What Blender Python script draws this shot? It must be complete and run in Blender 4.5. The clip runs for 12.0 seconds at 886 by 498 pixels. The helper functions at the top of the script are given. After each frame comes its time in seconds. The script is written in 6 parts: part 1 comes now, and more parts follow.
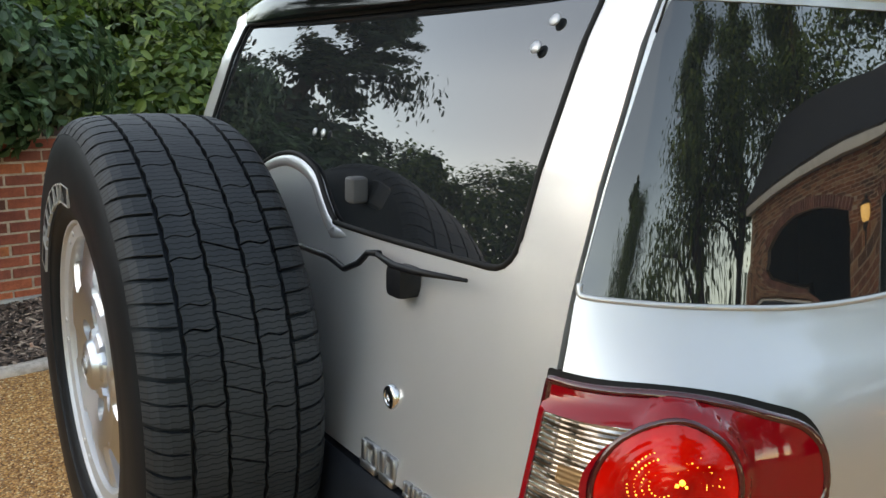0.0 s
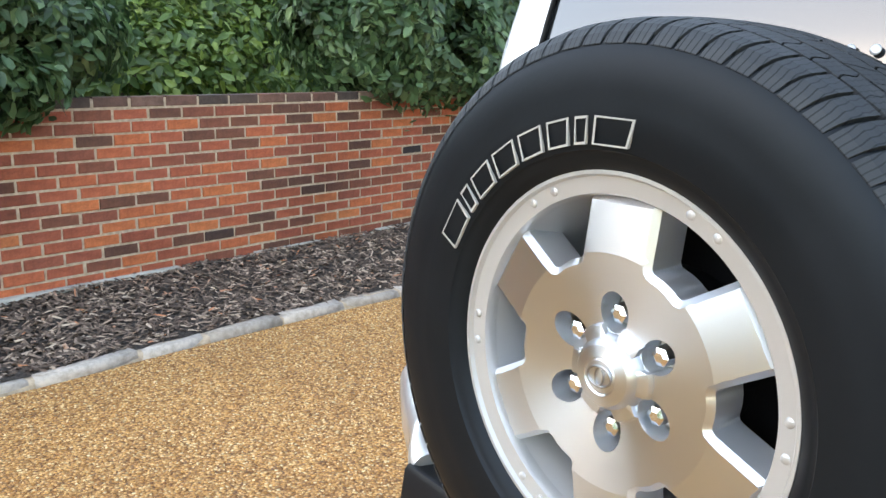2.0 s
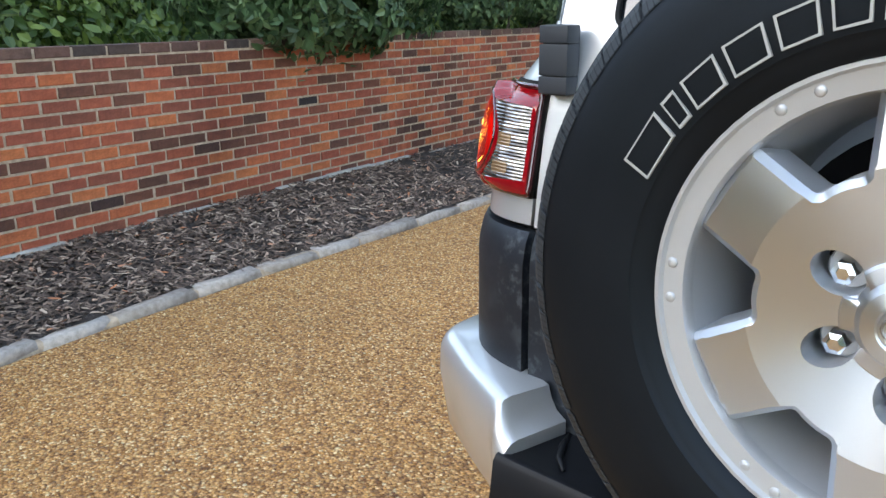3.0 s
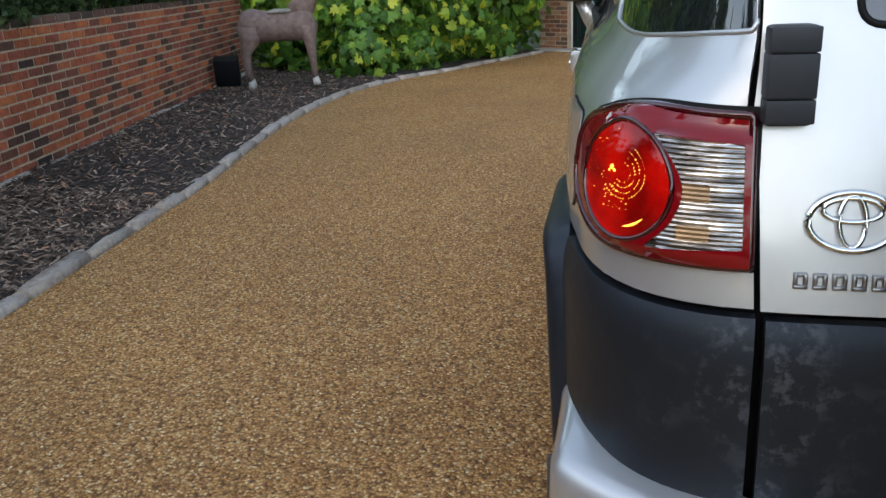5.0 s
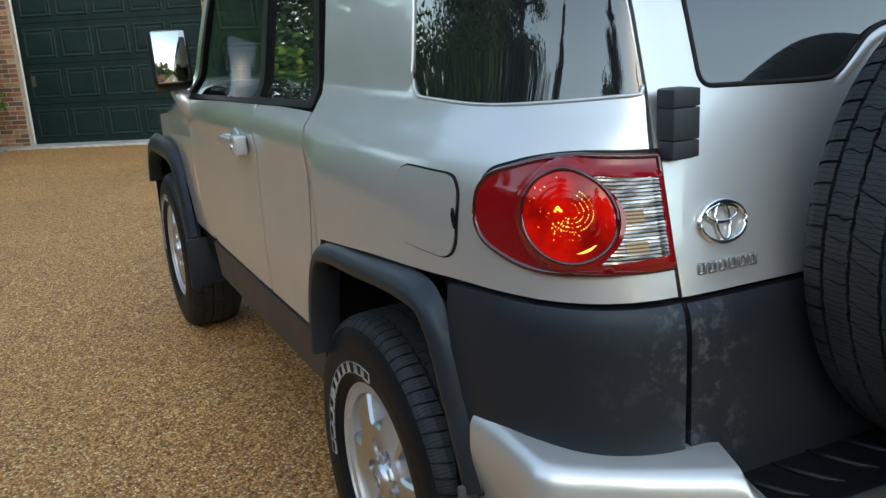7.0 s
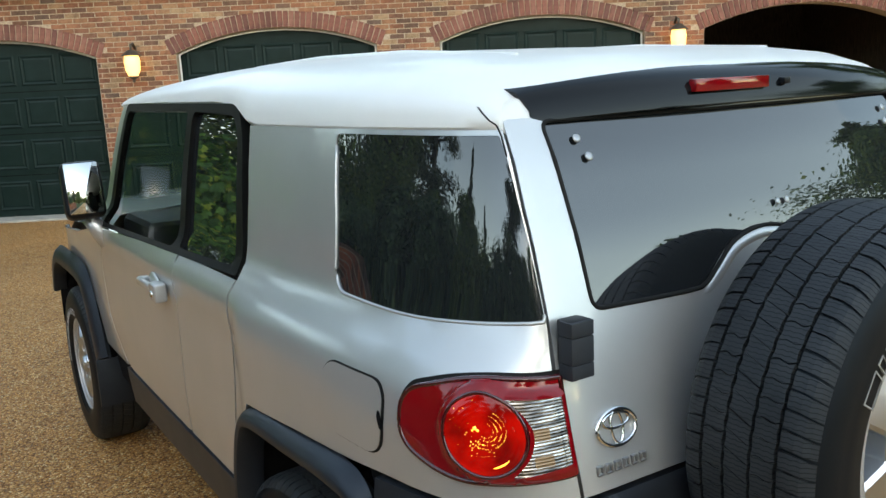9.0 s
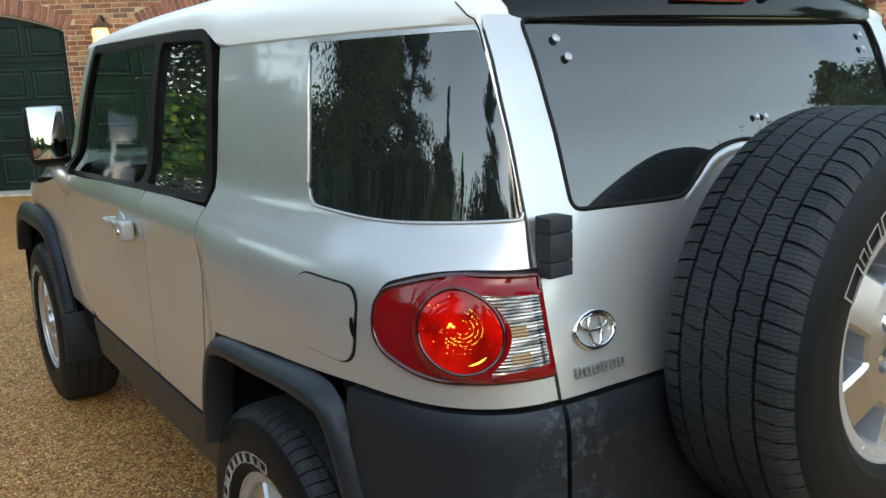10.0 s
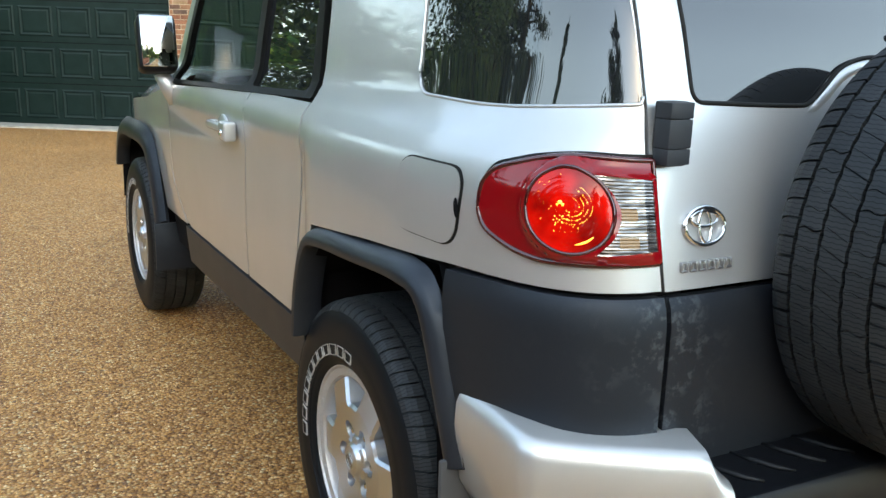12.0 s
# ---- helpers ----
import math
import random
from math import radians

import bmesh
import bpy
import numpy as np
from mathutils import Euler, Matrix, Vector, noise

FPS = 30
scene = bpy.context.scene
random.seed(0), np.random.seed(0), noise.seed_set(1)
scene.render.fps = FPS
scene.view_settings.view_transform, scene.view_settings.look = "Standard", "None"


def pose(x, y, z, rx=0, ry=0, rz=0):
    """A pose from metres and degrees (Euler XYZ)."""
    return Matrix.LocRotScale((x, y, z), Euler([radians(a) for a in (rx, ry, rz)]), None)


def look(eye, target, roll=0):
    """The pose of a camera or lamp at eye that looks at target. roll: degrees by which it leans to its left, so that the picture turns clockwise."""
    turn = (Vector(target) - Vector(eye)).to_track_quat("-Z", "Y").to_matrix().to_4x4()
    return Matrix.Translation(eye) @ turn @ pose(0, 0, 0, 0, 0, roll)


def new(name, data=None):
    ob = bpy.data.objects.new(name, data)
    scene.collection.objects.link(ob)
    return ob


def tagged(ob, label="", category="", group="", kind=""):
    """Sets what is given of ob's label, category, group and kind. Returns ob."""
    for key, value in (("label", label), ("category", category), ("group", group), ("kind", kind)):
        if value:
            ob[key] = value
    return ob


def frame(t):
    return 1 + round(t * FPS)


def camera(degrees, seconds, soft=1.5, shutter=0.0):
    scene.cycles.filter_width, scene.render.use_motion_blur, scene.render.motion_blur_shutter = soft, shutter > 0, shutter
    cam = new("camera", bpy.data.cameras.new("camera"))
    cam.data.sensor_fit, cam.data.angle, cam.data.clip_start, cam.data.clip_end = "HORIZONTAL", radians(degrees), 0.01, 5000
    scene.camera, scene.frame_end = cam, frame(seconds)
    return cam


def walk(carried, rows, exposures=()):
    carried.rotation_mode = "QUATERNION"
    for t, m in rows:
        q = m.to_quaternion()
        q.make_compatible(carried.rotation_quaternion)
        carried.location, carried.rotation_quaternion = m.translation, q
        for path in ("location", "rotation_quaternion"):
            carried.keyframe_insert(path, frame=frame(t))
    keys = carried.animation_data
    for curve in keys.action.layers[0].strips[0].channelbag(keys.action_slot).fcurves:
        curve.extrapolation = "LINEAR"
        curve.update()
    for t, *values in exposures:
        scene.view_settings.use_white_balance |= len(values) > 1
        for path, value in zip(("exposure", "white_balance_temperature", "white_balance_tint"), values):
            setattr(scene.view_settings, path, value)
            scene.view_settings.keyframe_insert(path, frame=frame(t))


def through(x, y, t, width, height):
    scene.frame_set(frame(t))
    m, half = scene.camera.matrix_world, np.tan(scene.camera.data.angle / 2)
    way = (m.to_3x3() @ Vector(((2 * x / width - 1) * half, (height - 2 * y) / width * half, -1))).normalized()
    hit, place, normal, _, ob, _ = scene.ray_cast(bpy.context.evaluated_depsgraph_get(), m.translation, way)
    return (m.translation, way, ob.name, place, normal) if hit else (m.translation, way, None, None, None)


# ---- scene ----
cam = camera(56.0, 12.0)
PATH = [
    (0, (1.3, -0.516, 1.541), (-0.325, 0.578, 1.133), 1.1),
    (0.5, (1.109, -0.675, 1.527), (-0.481, 0.463, 1.107), 0.8),
    (1, (0.911, -0.81, 1.515), (-0.648, 0.368, 1.085), 0.4),
    (1.5, (0.679, -0.891, 1.464), (-0.851, 0.321, 1.026), 0.9),
    (2, (0.494, -0.995, 1.421), (-1.0, 0.259, 0.979), 1.0),
    (2.5, (0.301, -1.114, 1.373), (-1.075, 0.25, 0.875), -1.2),
    (3, (0.057, -1.048, 1.339), (-1.19, 0.418, 0.796), -0.4),
    (3.2, (0.005, -1.108, 1.303), (-1.206, 0.41, 0.828), 1.8),
    (4.8, (-0.807, -0.93, 1.354), (-1.208, 0.94, 0.769), -1.9),
    (5, (-0.83, -0.897, 1.393), (-1.202, 0.962, 0.756), -2.6),
    (5.5, (-1.028, -0.879, 1.393), (-0.911, 1.022, 0.781), -2.0),
    (6, (-1.191, -0.834, 1.4), (-0.813, 1.059, 0.875), -3.3),
    (6.5, (-1.346, -0.792, 1.411), (-0.694, 1.025, 0.889), -3.2),
    (6.7, (-1.418, -0.834, 1.414), (-0.671, 0.947, 0.893), -3.1),
    (8.3, (-1.575, -0.976, 1.592), (-0.568, 0.691, 1.139), -2.9),
    (8.5, (-1.558, -0.968, 1.648), (-0.532, 0.69, 1.198), -2.4),
    (9, (-1.55, -0.966, 1.723), (-0.481, 0.678, 1.329), -2.8),
    (9.5, (-1.551, -0.957, 1.691), (-0.448, 0.668, 1.316), -2.0),
    (10, (-1.556, -0.955, 1.563), (-0.438, 0.649, 1.141), -2.1),
    (10.5, (-1.571, -0.96, 1.414), (-0.438, 0.626, 0.965), 0.9),
    (11, (-1.601, -0.99, 1.383), (-0.522, 0.627, 0.916), 1.4),
    (11.5, (-1.611, -1.002, 1.382), (-0.63, 0.677, 0.912), 1.5),
    (12, (-1.628, -0.947, 1.397), (-0.657, 0.736, 0.923), 1.9),
]
EXPOSURES = [(0, 2.3, 10100, 10), (0.5, 2.3, 9900, 10), (1.0, 2.25, 9800, 10), (1.5, 2.83, 9600, 10), (2.0, 3.27, 9050, 10), (2.5, 3.2, 8550, 9), (3.0, 2.85, 8200, 9), (3.2, 2.8, 8200, 9), (4.8, 2.05, 8500, 11), (5.5, 1.9, 8250, 7), (6.5, 2.25, 8350, 4), (8.5, 2.25, 8600, 2), (9.5, 2.15, 9100, 4), (10.5, 2.55, 8900, 4), (11.5, 2.8, 8800, 4), (12, 2.86, 8800, 4)]
walk(cam, [(t, look(eye, target, roll)) for t, eye, target, roll in PATH], EXPOSURES)

# ---- light: an open sky, soft sun behind thin cloud ----
SUN_EL, SUN_ROT = radians(24), radians(204)
world = bpy.data.worlds.new("world")
scene.world = world
world.use_nodes = True
wn = world.node_tree.nodes
sky = wn.new("ShaderNodeTexSky")
sky.sky_type, sky.sun_disc = "NISHITA", False
sky.sun_elevation, sky.sun_rotation = SUN_EL, SUN_ROT
sky.dust_density, sky.air_density, sky.ozone_density = 0.3, 0.85, 0.5
wn["Background"].inputs[1].default_value = 0.15
world.node_tree.links.new(sky.outputs[0], wn["Background"].inputs[0])
sun = new("sun", bpy.data.lights.new("sun", "SUN"))
sun.data.energy, sun.data.angle, sun.data.color = 0.1, radians(170), (1.0, 0.95, 0.88)
sun.matrix_world = look((0, 0, 20), (math.sin(SUN_ROT) * -20, math.cos(SUN_ROT) * -20, 20 - 20 * math.tan(SUN_EL)))

# ---- materials ----
def material(name, colour=(0.5, 0.5, 0.5), rough=0.5, metal=0.0, **more):
    m = bpy.data.materials.new(name)
    m.use_nodes = True
    b = m.node_tree.nodes["Principled BSDF"]
    b.inputs["Base Color"].default_value = (*colour, 1)
    b.inputs["Roughness"].default_value = rough
    b.inputs["Metallic"].default_value = metal
    for key, value in more.items():
        b.inputs[key.replace("_", " ")].default_value = value
    return m


def node(m, kind, **values):
    n = m.node_tree.nodes.new(kind)
    for key, value in values.items():
        n.inputs[key.replace("_", " ")].default_value = value
    return n


def link(m, out, into):
    m.node_tree.links.new(out, into)


def bsdf(m):
    return m.node_tree.nodes["Principled BSDF"]


def coords(m, scale=(1, 1, 1), kind="Object"):
    tc = node(m, "ShaderNodeTexCoord")
    mp = node(m, "ShaderNodeMapping", Scale=scale)
    link(m, tc.outputs[kind], mp.inputs["Vector"])
    return mp.outputs["Vector"]


def noise_tex(m, vector, scale, detail=4.0, rough=0.55):
    n = node(m, "ShaderNodeTexNoise", Scale=scale, Detail=detail, Roughness=rough)
    link(m, vector, n.inputs["Vector"])
    return n


def ramp(m, value, stops):
    r = node(m, "ShaderNodeValToRGB")
    e = r.color_ramp.elements
    while len(e) < len(stops):
        e.new(0.5)
    for k, (at, c) in enumerate(stops):
        e[k].position, e[k].color = at, (*c, 1)
    link(m, value, r.inputs["Fac"])
    return r.outputs["Color"]


def mixed(m, fac, a, b, blend="MIX"):
    n = m.node_tree.nodes.new("ShaderNodeMix")
    n.data_type, n.blend_type = "RGBA", blend
    for value, socket in ((fac, n.inputs[0]), (a, n.inputs[6]), (b, n.inputs[7])):
        if isinstance(value, (int, float)):
            socket.default_value = value
        elif isinstance(value, tuple):
            socket.default_value = (*value, 1)
        else:
            link(m, value, socket)
    return n.outputs[2]


def bump(m, height, strength=0.3, distance=0.01):
    n = node(m, "ShaderNodeBump", Strength=strength, Distance=distance)
    link(m, height, n.inputs["Height"])
    link(m, n.outputs["Normal"], bsdf(m).inputs["Normal"])
    return n


def base(m, colour):
    link(m, colour, bsdf(m).inputs["Base Color"])


def rough(m, value, lo, hi):
    r = node(m, "ShaderNodeMapRange", To_Min=lo, To_Max=hi)
    link(m, value, r.inputs["Value"])
    link(m, r.outputs[0], bsdf(m).inputs["Roughness"])


def maths(m, how, a, b=0.0):
    n = m.node_tree.nodes.new("ShaderNodeMath")
    n.operation = how
    for value, socket in ((a, n.inputs[0]), (b, n.inputs[1])):
        if isinstance(value, (int, float)):
            socket.default_value = value
        else:
            link(m, value, socket)
    return n.outputs[0]


# car paint: fine metal flake under clear coat, a little dust
SILVER = material("silver_paint", (0.5, 0.52, 0.525), 0.38, 0.66, Coat_Weight=1.0, Coat_Roughness=0.05, Coat_IOR=1.6)
v = coords(SILVER)
dust = noise_tex(SILVER, v, 6.0, 6.0)
base(SILVER, ramp(SILVER, dust.outputs[0], ((0.3, (0.56, 0.575, 0.58)), (0.75, (0.60, 0.61, 0.615)))))
flake = noise_tex(SILVER, v, 900.0, 2.0)
bump(SILVER, flake.outputs[0], 0.04, 0.0006)
WHITE = material("white_paint", (0.78, 0.79, 0.77), 0.4, 0.0, Coat_Weight=0.3, Coat_Roughness=0.08)
v = coords(WHITE)
base(WHITE, ramp(WHITE, noise_tex(WHITE, v, 3.0, 5.0).outputs[0], ((0.3, (0.82, 0.83, 0.81)), (0.7, (0.88, 0.88, 0.86)))))
# unpainted cladding, bleached and stained in patches
PLASTIC = material("black_cladding", (0.03, 0.032, 0.036), 0.42, Specular_IOR_Level=0.45, Specular_Tint=(0.70, 0.84, 1.0, 1))
v = coords(PLASTIC)
big = noise_tex(PLASTIC, v, 7.0, 5.0)
fine = noise_tex(PLASTIC, v, 420.0, 2.0)
base(PLASTIC, ramp(PLASTIC, big.outputs[0], ((0.35, (0.013, 0.015, 0.020)), (0.6, (0.018, 0.021, 0.026)), (0.8, (0.028, 0.032, 0.037)))))
rough(PLASTIC, big.outputs[0], 0.34, 0.48)
bump(PLASTIC, fine.outputs[0], 0.18, 0.001)
STAINED = material("stained_cladding", (0.03, 0.03, 0.033), 0.5, Specular_IOR_Level=0.42, Specular_Tint=(0.70, 0.84, 1.0, 1))
v = coords(STAINED)
blot = noise_tex(STAINED, v, 38.0, 6.0, 0.7)
split = node(STAINED, "ShaderNodeSeparateXYZ")
link(STAINED, v, split.inputs[0])
patch = noise_tex(STAINED, v, 5.0, 3.0)
mask = mixed(STAINED, 1.0, ramp(STAINED, blot.outputs[0], ((0.50, (0, 0, 0)), (0.60, (1, 1, 1)))), ramp(STAINED, patch.outputs[0], ((0.40, (0, 0, 0)), (0.50, (1, 1, 1)))), "MULTIPLY")
edge = node(STAINED, "ShaderNodeMapRange", From_Min=0.03, From_Max=0.15, To_Min=1.0, To_Max=0.06)
link(STAINED, maths(STAINED, "ABSOLUTE", maths(STAINED, "SUBTRACT", maths(STAINED, "ABSOLUTE", split.outputs[0]), 0.645)), edge.inputs["Value"])
mask = mixed(STAINED, 1.0, mask, edge.outputs[0], "MULTIPLY")
base(STAINED, mixed(STAINED, mask, (0.012, 0.014, 0.018), (0.050, 0.056, 0.062)))
rough(STAINED, blot.outputs[0], 0.36, 0.6)
bump(STAINED, noise_tex(STAINED, v, 420.0, 2.0).outputs[0], 0.18, 0.001)
MATT_BLACK = material("matt_black_trim", (0.007, 0.008, 0.010), 0.42, Specular_IOR_Level=0.22)
v = coords(MATT_BLACK)
rough(MATT_BLACK, noise_tex(MATT_BLACK, v, 20.0).outputs[0], 0.34, 0.5)
GREY_FLAP = material("grey_flap_plastic", (0.075, 0.078, 0.082), 0.6, Specular_IOR_Level=0.3)
FRAME_BLACK = material("door_frame_black", (0.004, 0.0045, 0.005), 0.5, Specular_IOR_Level=0.15)
GLOSS_BLACK = material("gloss_black_trim", (0.004, 0.005, 0.006), 0.07, 0.0, Specular_IOR_Level=0.26)
HINGE_GREY = material("grey_hinge_plastic", (0.026, 0.031, 0.038), 0.5, Specular_IOR_Level=0.4)
SEAL = material("rubber_seal", (0.006, 0.006, 0.006), 0.6, Specular_IOR_Level=0.2)
DARK = material("dark_cavity", (0.006, 0.006, 0.007), 0.9, Specular_IOR_Level=0.1)
TINT = material("privacy_glass", (0.012, 0.014, 0.016), 0.015, 0.0, IOR=2.05, Transmission_Weight=0.0)
CLEAR = material("side_glass", (0.72, 0.80, 0.74), 0.0, 0.0, IOR=1.05, Transmission_Weight=1.0, Specular_IOR_Level=0.5)
MIRROR = material("mirror_glass", (0.85, 0.88, 0.86), 0.01, 1.0)
RUBBER = material("tyre_rubber", (0.022, 0.022, 0.023), 0.62, Specular_IOR_Level=0.35, Specular_Tint=(0.72, 0.86, 1.0, 1))
v = coords(RUBBER)
worn = noise_tex(RUBBER, v, 9.0, 6.0)
base(RUBBER, ramp(RUBBER, worn.outputs[0], ((0.3, (0.011, 0.011, 0.012)), (0.7, (0.024, 0.024, 0.024)))))
rough(RUBBER, worn.outputs[0], 0.5, 0.72)
# fine sipes cut across the tread
split = node(RUBBER, "ShaderNodeSeparateXYZ")
link(RUBBER, v, split.inputs[0])


turn = maths(RUBBER, "ARCTAN2", split.outputs[2], split.outputs[0])
wavy = maths(RUBBER, "MULTIPLY", maths(RUBBER, "SINE", maths(RUBBER, "MULTIPLY", split.outputs[1], 420.0)), 0.5)
cut = maths(RUBBER, "SINE", maths(RUBBER, "ADD", maths(RUBBER, "MULTIPLY", turn, 308.0), wavy))
sipe = maths(RUBBER, "GREATER_THAN", cut, 0.80)
base(RUBBER, mixed(RUBBER, maths(RUBBER, "MULTIPLY", sipe, 0.9), ramp(RUBBER, worn.outputs[0], ((0.3, (0.017, 0.019, 0.021)), (0.7, (0.035, 0.038, 0.041)))), (0.004, 0.004, 0.004)))
bump(RUBBER, noise_tex(RUBBER, v, 260.0, 3.0).outputs[0], 0.2, 0.001)
SIDEWALL = material("sidewall_rubber", (0.02, 0.02, 0.02), 0.45, Specular_IOR_Level=0.22, Specular_Tint=(0.68, 0.84, 1.0, 1))
v = coords(SIDEWALL)
worn = noise_tex(SIDEWALL, v, 7.0, 6.0)
base(SIDEWALL, ramp(SIDEWALL, worn.outputs[0], ((0.3, (0.0040, 0.0048, 0.0062)), (0.75, (0.0075, 0.0086, 0.0105)))))
rough(SIDEWALL, worn.outputs[0], 0.42, 0.58)
bump(SIDEWALL, noise_tex(SIDEWALL, v, 160.0, 3.0).outputs[0], 0.1, 0.001)
LETTER = material("raised_white_rubber", (0.36, 0.36, 0.34), 0.6)
ALLOY = material("machined_alloy", (0.64, 0.68, 0.73), 0.3, 1.0, Anisotropic=0.8, Anisotropic_Rotation=0.25)
radial = node(ALLOY, "ShaderNodeTangent")
radial.direction_type, radial.axis = "RADIAL", "Y"
link(ALLOY, radial.outputs[0], bsdf(ALLOY).inputs["Tangent"])
turned = node(ALLOY, "ShaderNodeTexWave", Scale=420.0, Distortion=0.4, Detail=1.0)
turned.wave_type, turned.rings_direction = "RINGS", "Y"
link(ALLOY, coords(ALLOY), turned.inputs["Vector"])
bump(ALLOY, turned.outputs["Fac"], 0.05, 0.0006)
rough(ALLOY, turned.outputs["Fac"], 0.33, 0.41)
ALLOY_PAINT = material("painted_alloy", (0.47, 0.48, 0.49), 0.4, 0.5)
v = coords(ALLOY_PAINT)
rough(ALLOY_PAINT, noise_tex(ALLOY_PAINT, v, 25.0, 5.0).outputs[0], 0.32, 0.5)
CHROME = material("chrome", (0.75, 0.76, 0.77), 0.08, 1.0)
DULL_CHROME = material("dulled_chrome", (0.35, 0.36, 0.37), 0.3, 0.9)
STUD = material("grey_stud", (0.42, 0.44, 0.46), 0.28, 0.5)
RED_LENS = material("red_lamp_lens", (0.24, 0.002, 0.006), 0.06, 0.0, Specular_IOR_Level=0.3, Coat_Weight=0.6, Coat_Roughness=0.03)
RED_SIDE = material("dark_red_lamp_lens", (0.055, 0.001, 0.004), 0.1, 0.0, Coat_Weight=1.0, Coat_Roughness=0.03)
# emission paints in the light that the lamp's reflector throws back
RED_ROUND = material("painted_glow_red_lens", (0.20, 0.002, 0.0025), 0.04, 0.0, Specular_IOR_Level=0.3, Coat_Weight=0.15, Coat_Roughness=0.04, Emission_Color=(1.0, 0.012, 0.010, 1), Emission_Strength=0.09)
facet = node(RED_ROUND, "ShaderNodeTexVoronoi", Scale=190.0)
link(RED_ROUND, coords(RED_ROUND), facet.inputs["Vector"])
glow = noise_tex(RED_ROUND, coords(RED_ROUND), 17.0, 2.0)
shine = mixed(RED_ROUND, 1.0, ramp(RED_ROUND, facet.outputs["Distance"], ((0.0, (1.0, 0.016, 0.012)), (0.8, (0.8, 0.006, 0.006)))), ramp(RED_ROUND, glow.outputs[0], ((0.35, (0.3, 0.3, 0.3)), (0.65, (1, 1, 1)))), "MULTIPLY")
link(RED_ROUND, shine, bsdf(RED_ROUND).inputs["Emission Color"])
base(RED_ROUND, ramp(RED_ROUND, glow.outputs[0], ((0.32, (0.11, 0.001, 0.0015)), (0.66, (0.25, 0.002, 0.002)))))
# emissive stand-in for reflected glints on the round lens
GLINT = material("glowing_glint", (1.0, 0.4, 0.1), 0.3, 0.0, Emission_Color=(1.0, 0.40, 0.05, 1), Emission_Strength=0.75)
CLEAR_LENS = material("clear_ribbed_lens", (0.60, 0.57, 0.54), 0.12, 0.85, Coat_Weight=1.0, Coat_Roughness=0.03)
# dark and pale bands in the colour stand for reflections in the ribs
streak = noise_tex(CLEAR_LENS, coords(CLEAR_LENS, (22, 22, 150)), 1.0, 2.0)
silver = ramp(CLEAR_LENS, streak.outputs[0], ((0.38, (0.05, 0.045, 0.042)), (0.50, (0.27, 0.25, 0.24)), (0.66, (0.66, 0.63, 0.60))))
base(CLEAR_LENS, silver)
AMBER = material("amber_bulb_glass", (0.27, 0.165, 0.085), 0.16, 0.5, Coat_Weight=0.6, Coat_Roughness=0.05)
SEATING = material("dark_seat_cloth", (0.03, 0.031, 0.034), 0.9)


# ---- materials of the place ----
GRAVEL = material("bonded_gravel", (0.36, 0.24, 0.125), 0.85)
v = coords(GRAVEL)
cell = node(GRAVEL, "ShaderNodeTexVoronoi", Scale=95.0)
link(GRAVEL, v, cell.inputs["Vector"])
cell2 = node(GRAVEL, "ShaderNodeTexVoronoi", Scale=210.0)
link(GRAVEL, v, cell2.inputs["Vector"])
sep = node(GRAVEL, "ShaderNodeSeparateColor")
link(GRAVEL, cell.outputs["Color"], sep.inputs[0])
stone = ramp(GRAVEL, sep.outputs[0], ((0.0, (0.202, 0.07907, 0.02458)), (0.25, (0.4396, 0.2008, 0.05993)), (0.55, (0.6296, 0.3192, 0.106)), (0.82, (0.7603, 0.4257, 0.1652)), (0.95, (0.891, 0.6284, 0.3226)), (1.0, (0.9, 0.7703, 0.507))))
sep2 = node(GRAVEL, "ShaderNodeSeparateColor")
link(GRAVEL, cell2.outputs["Color"], sep2.inputs[0])
grit = ramp(GRAVEL, sep2.outputs[1], ((0.0, (0.55, 0.5, 0.45)), (0.5, (1, 1, 1)), (1.0, (1.15, 1.1, 1.0))))
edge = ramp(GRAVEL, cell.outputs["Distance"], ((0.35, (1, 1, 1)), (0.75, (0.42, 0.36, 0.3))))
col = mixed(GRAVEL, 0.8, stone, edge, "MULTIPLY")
col = mixed(GRAVEL, 0.7, col, grit, "MULTIPLY")
big = noise_tex(GRAVEL, v, 0.9, 5.0)
col = mixed(GRAVEL, 1.0, col, ramp(GRAVEL, big.outputs[0], ((0.3, (0.86, 0.84, 0.80)), (0.7, (1.08, 1.06, 1.02)))), "MULTIPLY")
base(GRAVEL, col)
inv = node(GRAVEL, "ShaderNodeMapRange", From_Min=0.0, From_Max=0.8, To_Min=1.0, To_Max=0.0)
link(GRAVEL, cell.outputs["Distance"], inv.inputs["Value"])
bump(GRAVEL, inv.outputs[0], 0.9, 0.006)
rough(GRAVEL, sep.outputs[2], 0.45, 0.95)
PEBBLE = material("loose_pebble", (0.4, 0.27, 0.13), 0.6)
geo = node(PEBBLE, "ShaderNodeNewGeometry")
base(PEBBLE, ramp(PEBBLE, geo.outputs["Random Per Island"], ((0.0, (0.202, 0.08109, 0.02763)), (0.4, (0.5227, 0.2534, 0.08527)), (0.8, (0.7128, 0.4055, 0.158)), (1.0, (0.9, 0.7298, 0.4422)))))
MULCH = material("bark_mulch", (0.05, 0.04, 0.035), 0.95)
v = coords(MULCH)
base(MULCH, ramp(MULCH, noise_tex(MULCH, coords(MULCH, (1, 2.2, 1)), 38.0, 6.0, 0.7).outputs[0], ((0.3, (0.012, 0.009, 0.008)), (0.55, (0.055, 0.042, 0.035)), (0.75, (0.13, 0.105, 0.09)))))
